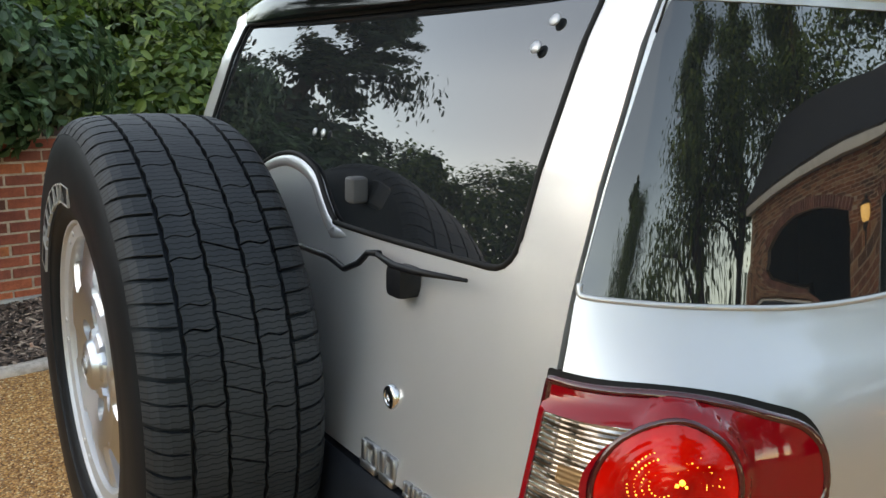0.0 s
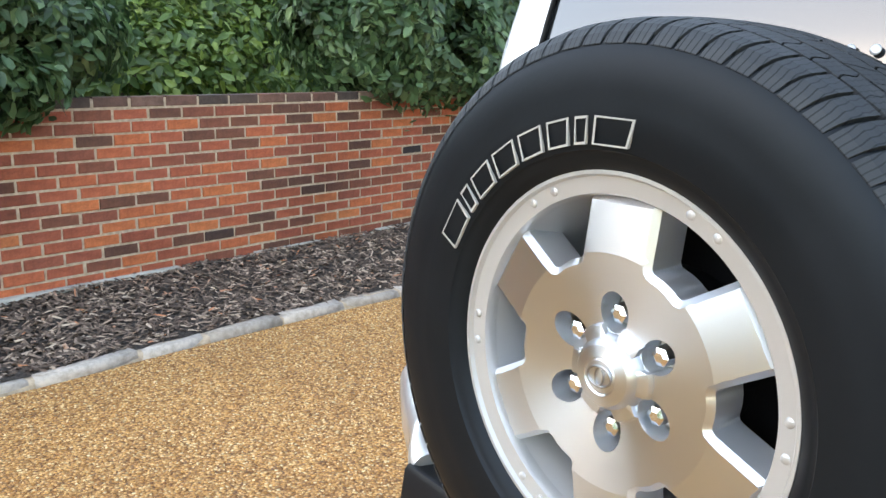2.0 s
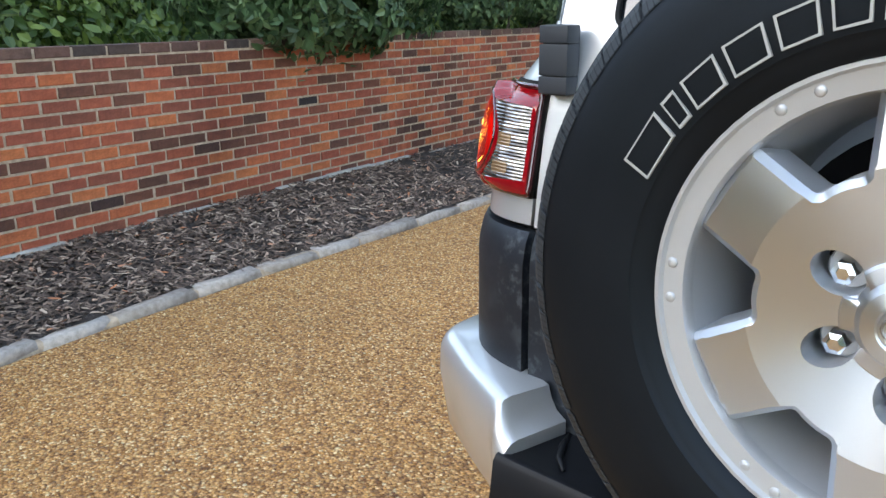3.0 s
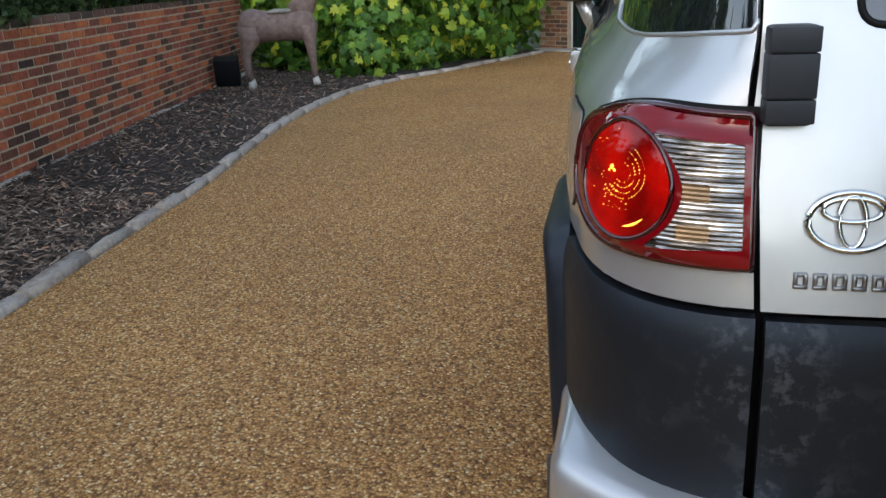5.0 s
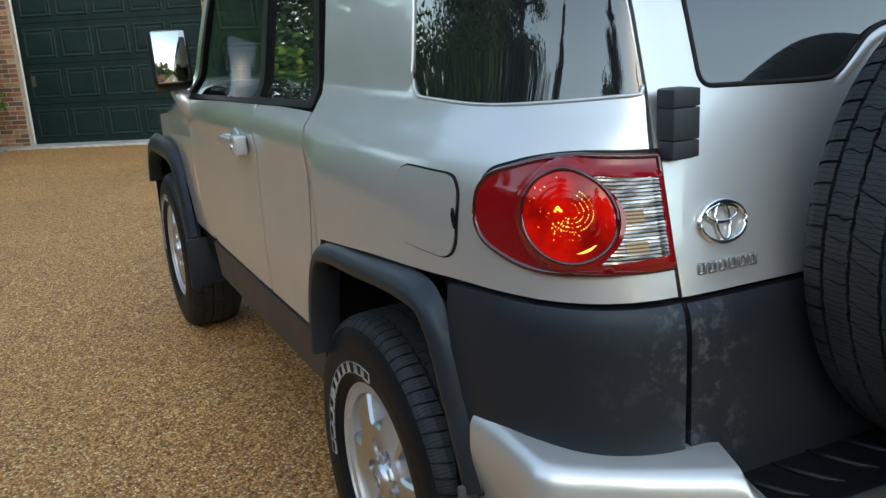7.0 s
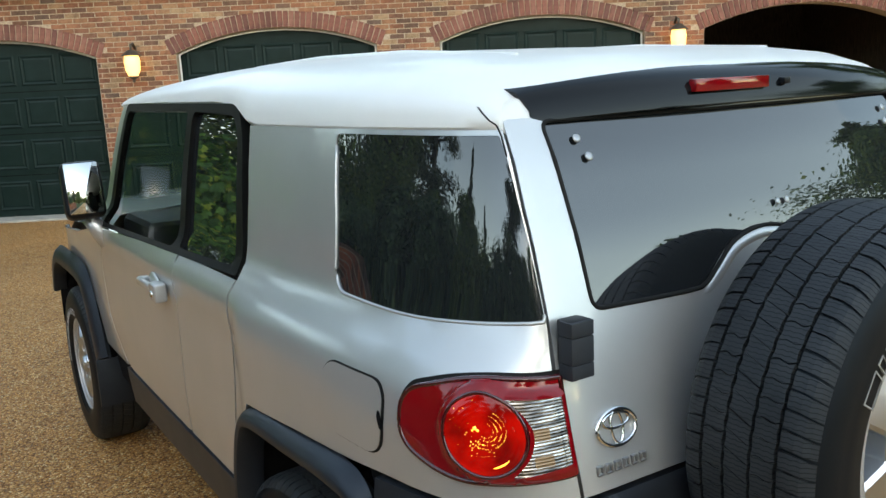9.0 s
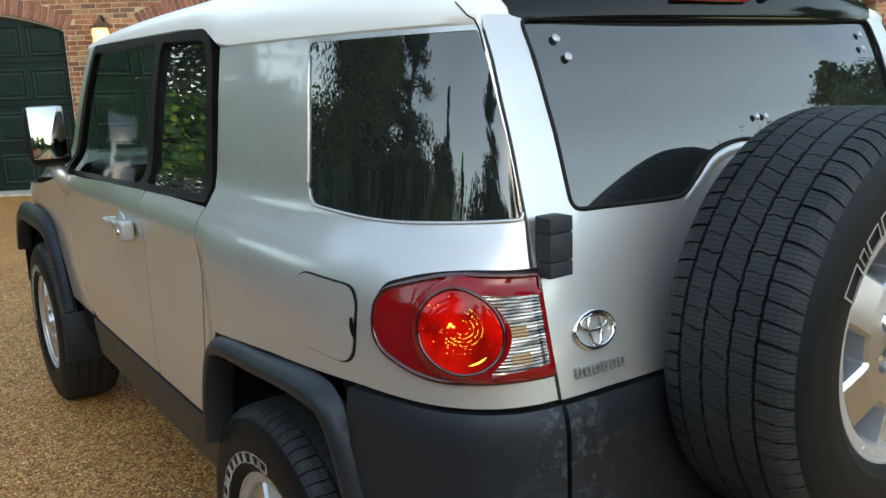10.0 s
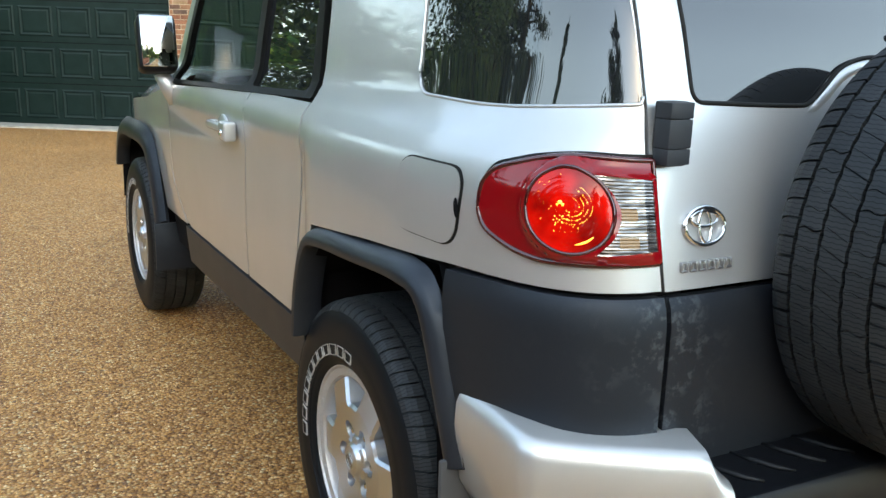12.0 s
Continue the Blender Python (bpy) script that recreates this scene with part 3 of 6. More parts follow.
rolled = [(x, z) for x, z in hump_line if -0.40 < x < 0.295]
part("rolled_edge", tube([skin(*at_x(x, z - 0.014), 0.0105 * roll_size(x) + 0.010 * (1 - roll_size(x))) for x, z in rolled], [0.0155 * roll_size(x) for x, z in rolled], 12), SILVER, gate)
cg = sheet([at_x(-0.645, 0.70), at_x(-0.648, 1.006), at_x(0.648, 1.006), at_x(0.645, 0.70)], [], lambda u, z, d: skin(u, z, d - 0.001 - 0.013 * min(1.0, max(0.0, (1.006 - z) / 0.050)) ** 0.55), 0.025, 0.016)
bmesh.ops.recalc_face_normals(cg, faces=cg.faces)
car_part("rear_door_cladding", cg, STAINED, suv, "stained black plastic lower rear door")


# side panels, built for the near side and mirrored
for side in (1, -1):
    def S(outline):
        return outline if side == 1 else flip(outline)
    win = rounded([at_x(-0.668, 1.315), at_y(0.35, 1.293), at_y(0.60, 1.302), at_y(0.655, 1.626), at_x(-0.662, 1.626)], [0.012, 0.08, 0.045, 0.025, 0.008])
    quarter = [at_x(-0.661, 1.018), at_x(-0.667, 1.15), at_x(-0.668, 1.305), at_x(-0.664, 1.5), at_x(-0.656, 1.635), at_y(0.40, 1.635), at_y(0.80, 1.635), at_y(1.13, 1.635), at_y(1.10, 1.45), at_y(1.085, 1.25), at_y(1.10, 1.0), at_y(1.14, 0.80), at_y(1.175, 0.665), at_y(1.06, 0.665), at_y(1.04, 0.80), at_y(0.97, 0.955), at_y(0.66, 0.985), at_y(0.34, 1.006), at_y(0.20, 1.012)]
    q = car_panel("quarter_panel", S(quarter), SILVER, suv, [S(win)], thick=0.015, label="silver rear side panel")
    lip = resampled(win, 0.02)
    lip = lip[:max(k for k, p in enumerate(lip) if p[0] > at_y(0.60, 1.6)[0] and p[1] < 1.61) + 1]
    part("window_lip", tube([skin(side * u, z, 0.0005) for u, z in lip], 0.0036, 8), SILVER, q)
    panel("quarter_window", S(win), TINT, q, lift=-0.002, thick=0.004, label="dark tinted glass reflecting tall trees")
    # tail lamp
    lamp = rounded([at_x(-0.668, 1.064), at_x(-0.668, 1.226), at_y(0.14, 1.228), at_y(0.262, 1.19), at_y(0.262, 1.10), at_y(0.15, 1.058)], [0.004, 0.004, 0.06, 0.09, 0.09, 0.07], 8)

    def grown(outline, d):
        c = np.mean(np.array(outline), axis=0)
        out = []
        for p in outline:
            w = np.array(p) - c
            out.append(tuple(np.array(p) + np.sign(w) * np.minimum(np.abs(w) * 0.2, d if w[1] > 0 else d * 0.6)))
        return out
    bez = car_panel("tail_lamp", S(grown(lamp, 0.010)), SEAL, suv, lift=0.002, thick=0.01, step=0.02, label="wrap-round red tail lamp with a round lens and a clear ribbed section")
    ca = at_x(-0.788, 1.147)[0]
    ring = [(ca + 0.0615 * math.cos(t), 1.142 + 0.0615 * math.sin(t)) for t in np.linspace(0, 2 * math.pi, 40, endpoint=False)]
    ring_big = [(ca - 0.003 + 0.065 * math.cos(t), 1.142 + 0.065 * math.sin(t)) for t in np.linspace(0, 2 * math.pi, 40, endpoint=False)]
    clear = rounded([(at_x(-0.675, 1.08)[0], 1.083), (at_x(-0.675, 1.21)[0], 1.195), (ca - 0.034, 1.199), (ca - 0.064, 1.175), (ca - 0.078, 1.142), (ca - 0.066, 1.105), (ca - 0.035, 1.076)], [0.003, 0.003, 0.004, 0.02, 0.02, 0.02, 0.004], 4)
    ae = at_x(-0.668, 1.142)[0]

    def rise(u):
        return 0.3 + 0.7 * max(0.0, min(1.0, (abs(u) - ae) / 0.075))

    def swell(u, z):
        # the round and clear lenses share a raised flat face with a crisp ridge
        du, dz = abs(u) - ca, z - 1.142
        out = math.hypot(du, dz) - 0.079 if du > -0.01 else max(dz - 0.079 + 0.018 * min(1.0, (-0.01 - du) / 0.03), -0.079 - dz)
        t = min(1.0, max(0.0, 0.5 - out / 0.010))
        return 0.009 + 0.023 * rise(u) * t * t * (3 - 2 * t)
    lens = sheet(S(lamp), [S(ring_big), S(clear)], lambda u, z, d: skin(u, z, d - swell(u, z)), 0.012, 0.009)
    bmesh.ops.recalc_face_normals(lens, faces=lens.faces)
    part("lens", lens, RED_LENS, bez, "glossy red plastic lens")
    panel("reflector", S(ring_big), RED_SIDE, bez, lift=0.022, thick=0.004, step=0.02)
    cl = sheet(S(clear), [], lambda u, z, d: skin(u, z, d - 0.0075 - 0.023 * rise(u) - 0.00055 * math.sin(z * 2 * math.pi / 0.0052) - 0.0003 * math.sin(abs(u) * 2 * math.pi / 0.030)), 0.01, 0.0013)
    bmesh.ops.recalc_face_normals(cl, faces=cl.faces)
    part("reversing_lens", cl, CLEAR_LENS, bez, "clear ribbed lens with an amber bulb behind")
    dome = sheet(S(ring), [], lambda u, z, d: skin(u, z, d - 0.0075 - 0.023 * rise(u) - 0.0022 * max(0.0, 1 - ((abs(u) - ca) ** 2 + (z - 1.142) ** 2) / 0.0615 ** 2) ** 0.5 - 0.0003 * math.cos(math.hypot(abs(u) - ca, z - 1.142) * 2 * math.pi / 0.0075)), 0.012, 0.0032)
    bmesh.ops.recalc_face_normals(dome, faces=dome.faces)
    part("brake_lens", dome, RED_ROUND, bez, "red round lens with a painted glow")
    part("lens_rim", tube([skin(side * u, z, -0.0075 - 0.023 * rise(u)) for u, z in ((ca + 0.0645 * math.cos(t), 1.142 + 0.0645 * math.sin(t)) for t in np.linspace(0, 2 * math.pi, 60, endpoint=False))], 0.0034, 8, True), RED_SIDE, bez, "dark red moulded rim")
    part("lens_border", tube([skin(side * u, z, -0.0075) for u, z in resampled(lamp, 0.012)], 0.0052, 8, True), RED_SIDE, bez, "dark red moulded border")
    for z0, z1 in ((1.131, 1.151), (1.089, 1.106)):
        ab = sheet(S(rounded([at_x(-0.706, z0), at_x(-0.706, z1), at_x(-0.735, z1), at_x(-0.735, z0)], 0.003, 3)), [], lambda u, z, d: skin(u, z, d - 0.0079 - 0.023 * rise(u) - 0.0005 * math.sin(z * 2 * math.pi / 0.0052)), 0.004, 0.0013)
        bmesh.ops.recalc_face_normals(ab, faces=ab.faces)
        part("amber_bulb", ab, AMBER, bez, "amber bulb behind the clear lens")
    # emissive points painted in for sunlight caught by the faceted lens
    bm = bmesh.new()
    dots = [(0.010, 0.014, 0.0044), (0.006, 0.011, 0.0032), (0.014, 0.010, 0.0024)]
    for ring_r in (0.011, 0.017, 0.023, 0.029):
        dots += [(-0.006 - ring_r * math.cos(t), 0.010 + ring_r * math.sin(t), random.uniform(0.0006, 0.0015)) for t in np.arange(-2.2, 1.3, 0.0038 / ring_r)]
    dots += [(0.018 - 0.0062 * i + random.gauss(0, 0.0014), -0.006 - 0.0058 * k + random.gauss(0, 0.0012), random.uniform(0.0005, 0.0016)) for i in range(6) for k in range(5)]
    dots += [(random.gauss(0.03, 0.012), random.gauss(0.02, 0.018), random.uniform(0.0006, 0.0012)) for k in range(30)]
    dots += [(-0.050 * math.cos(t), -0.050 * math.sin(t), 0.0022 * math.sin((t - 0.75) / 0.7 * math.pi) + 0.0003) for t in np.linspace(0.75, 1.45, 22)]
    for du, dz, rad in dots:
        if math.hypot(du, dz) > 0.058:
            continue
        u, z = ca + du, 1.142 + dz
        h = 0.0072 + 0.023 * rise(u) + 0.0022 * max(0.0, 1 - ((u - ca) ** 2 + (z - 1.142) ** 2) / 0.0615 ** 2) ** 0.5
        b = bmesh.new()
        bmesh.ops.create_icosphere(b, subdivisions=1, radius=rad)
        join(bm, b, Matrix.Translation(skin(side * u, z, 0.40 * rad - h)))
    tagged(part("painted_glints", bm, GLINT, bez), kind="stuff")
    # cladding on the corner, below the lamp
    clad = [at_x(-0.658, 0.735), at_x(-0.659, 1.008), at_y(0.20, 1.004), at_y(0.34, 0.996), at_y(0.33, 0.86), at_y(0.30, 0.70)]
    cc = sheet(S(clad), [], lambda u, z, d: skin(u, z, d - 0.003 - 0.014 * min(1.0, max(0.0, (1.006 - z) / 0.050)) ** 0.55), 0.03, 0.016)
    bmesh.ops.recalc_face_normals(cc, faces=cc.faces)
    car_part("corner_cladding", cc, STAINED, suv, "black plastic rear corner cladding")
    # doors
    car_panel("front_door", S(rounded([at_y(1.612, 0.655), at_y(1.60, 1.0), at_y(1.585, 1.245), at_y(2.66, 1.205), at_y(2.70, 1.0), at_y(2.66, 0.82), at_y(2.45, 0.655)], [0.02, 0, 0.02, 0.02, 0.0, 0.1, 0.1])), SILVER, suv, thick=0.015, label="silver front door")
    car_panel("rear_access_door", S([at_y(1.183, 0.655), at_y(1.15, 0.80), at_y(1.11, 1.0), at_y(1.094, 1.245), at_y(1.577, 1.245), at_y(1.592, 1.0), at_y(1.604, 0.655)]), SILVER, suv, thick=0.015, label="narrow silver rear-hinged door")
    car_panel("sill", S([at_y(1.10, 0.50), at_y(1.10, 0.648), at_y(2.46, 0.648), at_y(2.46, 0.50)]), PLASTIC, suv, lift=0.006, thick=0.03, label="black plastic sill below the doors")
    car_panel("front_wing", S([at_y(2.47, 0.655), at_y(2.67, 0.82), at_y(2.71, 1.0), at_y(2.67, 1.20), at_y(3.2, 1.12), at_y(3.9, 1.06), at_y(4.0, 0.95), at_y(3.86, 0.93), at_y(3.10, 0.93), at_y(2.93, 0.80), at_y(2.85, 0.655)]), SILVER, suv, thick=0.015, label="silver front wing")
    # black window surround with two panes
    w1 = S(rounded([at_y(1.668, 1.252), at_y(2.61, 1.228), at_y(2.43, 1.668), at_y(1.66, 1.670)], 0.03))
    w2 = S(rounded([at_y(1.155, 1.268), at_y(1.615, 1.256), at_y(1.61, 1.669), at_y(1.205, 1.658)], [0.03, 0.03, 0.03, 0.10]))
    sur = S(rounded([at_y(1.10, 1.252), at_y(2.68, 1.212), at_y(2.46, 1.695), at_y(1.18, 1.69)], [0.01, 0.01, 0.03, 0.14], 8))
    fr = car_panel("window_surround", sur, FRAME_BLACK, suv, [w1, w2], lift=0.004, thick=0.03, label="matt black door window frame")
    panel("side_window", w1, CLEAR, fr, lift=-0.010, thick=0.003, label="clear front door glass").visible_shadow = False
    panel("side_window", w2, TINT, fr, lift=-0.010, thick=0.003, label="dark tinted small side pane")
    car_panel("windscreen_pillar", S([at_y(2.69, 1.205), at_y(2.78, 1.20), at_y(2.53, 1.70), at_y(2.47, 1.70)]), SILVER, suv, lift=0.002, thick=0.05, label="silver windscreen pillar")
    # dark inner shell behind every gap
    car_panel("inner_shell", S([at_x(-0.60, 0.72), at_x(-0.60, 1.23), at_y(2.70, 1.20), at_y(3.9, 1.0), at_y(3.9, 0.95), at_y(2.9, 0.93), at_y(2.8, 0.5), at_y(1.2, 0.5), at_y(1.1, 0.9), at_y(0.9, 0.985), at_y(0.4, 0.985), at_y(0.30, 0.72)]), DARK, suv, lift=-0.022, thick=0.004, step=0.06)
    car_panel("inner_pillar", S([at_x(-0.60, 1.22), at_x(-0.60, 1.625), at_y(1.15, 1.625), at_y(1.08, 1.22)]), DARK, suv, lift=-0.022, thick=0.004, step=0.06)
    # filler door
    if side == 1:
        fd = rounded([at_y(0.325, 1.036), at_y(0.313, 1.187), at_y(0.528, 1.190), at_y(0.540, 1.04)], [0.05, 0.05, 0.05, 0.06], 7)
        c = np.mean(np.array(fd), axis=0)
        fd_in = [tuple(c + (np.array(p) - c) * 0.96 + np.array((0.0030, -0.0010))) for p in fd]
        car_panel("filler_groove", fd, SEAL, suv, [fd_in], lift=0.0012, thick=0.004, step=0.012)
        f = car_panel("fuel_door", fd_in, SILVER, suv, lift=0.003, thick=0.004, step=0.03, label="silver fuel filler flap with a finger notch")
        n0 = at_y(0.327, 1.113)
        # near-black patch laid on the flap in place of the notch's shade
        panel("finger_notch", [(n0[0] + 0.0065 * math.cos(t), 1.113 + 0.018 * math.sin(t)) for t in np.linspace(0, 2 * math.pi, 14, endpoint=False)], DARK, f, lift=0.004, thick=0.001, step=0.01)


for side in (1, -1):
    p = skin(*at_y(1.062, 1.10, side), -0.002)
    em = lathe([(0.0, -0.004), (0.012, -0.0035), (0.0145, -0.002), (0.016, 0.002)], 20)
    bmesh.ops.transform(em, matrix=Matrix.Translation(p) @ pose(0, 0, 0, 0, 0, -90 * side) @ Matrix.Diagonal((0.6, 0.8, 1.1, 1)), verts=em.verts)
    car_part("side_emblem", em, DULL_CHROME, suv, "small plain chrome oval emblem")

# wheel-arch flares: a rounded band swept along the arch
def flare(name, path, side, full=0.928, width=0.042, taper=0.030, label="black plastic wheel-arch flare"):
    """path: (y, z) points of the opening's edge; the band lies outside it."""
    pts = smooth_line(path, 8)
    n = len(pts)
    cy, cz = np.mean([p[0] for p in pts]), 0.45
    bm = bmesh.new()
    rings = []
    for k, p in enumerate(pts):
        d = np.array(pts[min(k + 1, n - 1)]) - np.array(pts[max(k - 1, 0)])
        nrm = np.array((-d[1], d[0])) / np.linalg.norm(d)
        if np.dot(nrm, np.array(p) - (cy, cz)) < 0:
            nrm = -nrm
        ring = []
        out = full - taper * max(0.0, (k / (n - 1) - 0.62) / 0.38)
        for off, x in ((0.0, 0.85), (-0.004, out - 0.012), (0.0, out - 0.003), (0.012, out), (width * 0.55, out - 0.004), (width * 0.85, out - 0.018), (width, out - 0.035), (width + 0.004, 0.88)):
            q = np.array(p) + nrm * off
            ring.append(bm.verts.new((-x * side, q[0], q[1])))
        rings.append(ring)
    for a, b in zip(rings, rings[1:]):
        for i in range(len(a) - 1):
            bm.faces.new((a[i], a[i + 1], b[i + 1], b[i]))
    bm.faces.new(rings[0])
    bm.faces.new(rings[-1])
    bmesh.ops.recalc_face_normals(bm, faces=bm.faces)
    sharp(bm, 50)
    return car_part(name, bm, PLASTIC, suv, label)


REAR_ARCH = [(1.045, 0.64), (1.03, 0.76), (0.985, 0.875), (0.92, 0.915), (0.70, 0.932), (0.46, 0.945), (0.385, 0.91), (0.33, 0.76), (0.29, 0.62)]
FRONT_ARCH = [(2.92, 0.56), (2.99, 0.72), (3.08, 0.85), (3.2, 0.895), (3.47, 0.90), (3.74, 0.89), (3.86, 0.82), (3.93, 0.70)]
for side in (1, -1):
    flare("wheel_arch_flare", REAR_ARCH, side)
    flare("wheel_arch_flare", FRONT_ARCH, side, full=0.918, width=0.085, taper=0.0)
    # wheel wells and mud flaps
    for yc, half in ((0.70, 0.37), (3.46, 0.48)):
        bm = bmesh.new()
        arc = [(yc - half, 0.50), (yc - half + 0.02, 0.80), (yc - half * 0.6, 0.94), (yc + half * 0.6, 0.94), (yc + half - 0.02, 0.80), (yc + half, 0.52)]
        rows = [[bm.verts.new((-side * x, y, z)) for y, z in arc] for x in (0.885, 0.50)]
        for i in range(len(arc) - 1):
            bm.faces.new((rows[0][i], rows[0][i + 1], rows[1][i + 1], rows[1][i]))
        bm.faces.new(rows[1])
        car_part("wheel_well", bm, DARK, suv, smooth=False)
    mf = soft_box((0.20, 0.012, 0.22), (-side * 0.83, 2.86, 0.47), 0.005)
    car_part("mud_flap", mf, PLASTIC, suv, "black plastic mud flap behind the front wheel")
    mf = soft_box((0.17, 0.012, 0.28), (-side * 0.825, 0.283, 0.50), 0.005)
    car_part("mud_flap", mf, GREY_FLAP, suv, "grey plastic mud flap behind the rear wheel")

# roof
ROOF_Y = [0.205, 0.215, 0.235, 0.27, 0.32, 0.40, 0.50, 0.65, 0.80, 0.95, 1.08, 1.16, 1.22, 1.28, 1.36, 1.45, 1.6, 1.8, 2.0, 2.2, 2.35, 2.45, 2.52, 2.56, 2.58]
EDGE = sorted((skin0(a, 1.64).y, -skin0(a, 1.64).x) for a in np.linspace(0.60, 3.4, 260))


def roof_row(y):
    ze = float(np.interp(y, (0.2, 1.10, 1.15, 1.22, 1.30, 1.42, 2.2, 2.5, 2.6), (1.640, 1.640, 1.645, 1.672, 1.69, 1.698, 1.698, 1.694, 1.69)))
    zt = float(np.interp(y, (0.205, 0.235, 0.32, 0.5, 0.9, 1.4, 1.9, 2.3, 2.5, 2.56, 2.58), (1.715, 1.735, 1.76, 1.782, 1.803, 1.81, 1.80, 1.778, 1.755, 1.735, 1.71)))
    w = float(np.interp(y, [p[0] for p in EDGE], [p[1] for p in EDGE])) if y < 0.9 else abs(skin0(at_y(y, ze)[0], ze).x)
    return w + 0.003, ze, zt


def roof_at(y, t):
    w, ze, zt = roof_row(y)
    c, s = math.cos(t), math.sin(t)
    return Vector((-w * abs(c) ** 0.42 * (1 if c > 0 else -1), y, ze + (zt - ze) * s ** 0.85))


bm = bmesh.new()
rows = []
for y in ROOF_Y:
    w, ze, zt = roof_row(y)
    row = [bm.verts.new((-w + 0.012, y, ze - 0.012)), bm.verts.new((-w, y, ze))]
    for k in range(1, 24):
        p = roof_at(y, math.pi * k / 24)
        t = min(1.0, max(0.0, (min(k, 24 - k) * math.pi / 24 - 0.25) / 0.3))
        p.y += 0.036 * t * (abs(p.x) / 0.62) ** 2.5 * max(0.0, 1 - (y - 0.2) / 0.3)
        row.append(bm.verts.new(p))
    row += [bm.verts.new((w, y, ze)), bm.verts.new((w - 0.012, y, ze - 0.012))]
    rows.append(row)
for a, b in zip(rows, rows[1:]):
    for i in range(len(a) - 1):
        bm.faces.new((a[i], a[i + 1], b[i + 1], b[i]))
bm.faces.new(rows[0])
bmesh.ops.recalc_face_normals(bm, faces=bm.faces)
sharp(bm, 50)
roof = car_part("roof", bm, WHITE, suv, "glossy white roof panel")
for x in (-0.42, 0.42):
    bm = bmesh.new()
    for y0, y1 in ((0.45, 2.2),):
        pts = [(x, y, float(np.interp(y, (0.45, 0.9, 1.4, 1.9, 2.2), (1.766, 1.796, 1.806, 1.797, 1.782)))) for y in np.linspace(y0, y1, 24)]
        join(bm, tube(pts, 0.010, 8))
    part("roof_rib", bm, WHITE, roof)

for side in (1, -1):
    seam = [skin(*at_x(-0.6630, 1.59), -0.001), skin(*at_x(-0.6600, 1.625), -0.003)] + [roof_at(y, t) for y, t in ((0.208, 0.03), (0.220, 0.10), (0.234, 0.20), (0.250, 0.30))]
    part("roof_seam", tube([Vector((p.x * side, p.y, p.z)) for p in seam], 0.0015, 6), SEAL, roof)

# gloss black header over the rear window with the high brake light
bm = bmesh.new()
rows = []
for x in np.linspace(-0.594, 0.594, 31):
    q = (abs(x) / 0.594) ** 3
    y0 = 0.030 * q
    zb, zt = 1.644 - 0.006 * q, 1.734 - 0.028 * q
    rows.append([bm.verts.new((x * k, y + y0, zb + (zt - zb) * h)) for y, h, k in ((0.215, 0.0, 0.985), (0.178, 0.02, 0.985), (0.170, 0.09, 0.988), (0.176, 0.5, 1.0), (0.20, 0.86, 1.012), (0.24, 1.0, 1.016))])
for a, b in zip(rows, rows[1:]):
    for i in range(5):
        bm.faces.new((a[i], a[i + 1], b[i + 1], b[i]))
bm.faces.new(rows[0])
bm.faces.new(rows[-1])
bmesh.ops.recalc_face_normals(bm, faces=bm.faces)
sharp(bm, 40)
head = car_part("rear_header", bm, GLOSS_BLACK, suv, "glossy black strip above the rear window")
bl = soft_box((0.235, 0.02, 0.026), (-0.078, 0.174, 1.691), 0.004)
part("high_brake_light", bl, RED_LENS, head, "red high-level brake light")
part("washer_nozzle", soft_box((0.022, 0.02, 0.014), (0.105, 0.175, 1.690), 0.004), MATT_BLACK, head)

# small things on the rear door
def stud(x, z, r=0.009, lift=0.006, mat=CHROME, name="window_stud", parent=gate, label="small domed metal stud"):
    p, q = skin(*at_x(x, z), -lift), skin(*at_x(x, z), 0.0)
    n = (p - q).normalized()
    bm = bmesh.new()
    bmesh.ops.create_uvsphere(bm, u_segments=14, v_segments=8, radius=r)
    for v in bm.verts:
        v.co.z *= 0.34
    bmesh.ops.transform(bm, matrix=Matrix.Translation(q) @ n.to_track_quat("Z", "Y").to_matrix().to_4x4(), verts=bm.verts)
    return part(name, bm, mat, parent, label)


for s in (-1, 1):
    stud(s * 0.492, 1.577, mat=STUD)
    stud(s * 0.505, 1.610, mat=STUD)
for x in (-0.012, 0.020):
    stud(x, 1.443, 0.0075, mat=STUD)
# round lock
p = skin(*at_x(0.393, 1.119), 0.0)
lock = lathe([(0.0, -0.004), (0.0045, -0.004), (0.005, -0.0055), (0.010, -0.0055), (0.0105, -0.0065), (0.0145, -0.006), (0.0165, -0.004), (0.0175, 0.002)], 28)
bmesh.ops.translate(lock, vec=p, verts=lock.verts)
part("lock", lock, CHROME, gate, "chrome key lock")
# hinge in three blocks
hinge = car_part("door_hinge", soft_box((0.046, 0.036, 0.104), (-0.638, 0.046, 1.271), 0.005), MATT_BLACK, suv, "dark grey plastic-capped door hinge")
for z0, z1 in ((1.222, 1.2475), (1.2488, 1.2950), (1.2963, 1.322)):
    part("hinge_cap", soft_box((0.050, 0.034, z1 - z0), (-0.638, 0.040, (z0 + z1) / 2), 0.0022, 2), HINGE_GREY, hinge)

# chrome badge of plain rings, and plain bars for lettering
def loop(cx, cz, rx, rz, r):
    return tube([skin(*at_x(cx + rx * math.cos(t), cz + rz * math.sin(t)), -0.004) for t in np.linspace(0, 2 * math.pi, 36, endpoint=False)], r, 8, True)


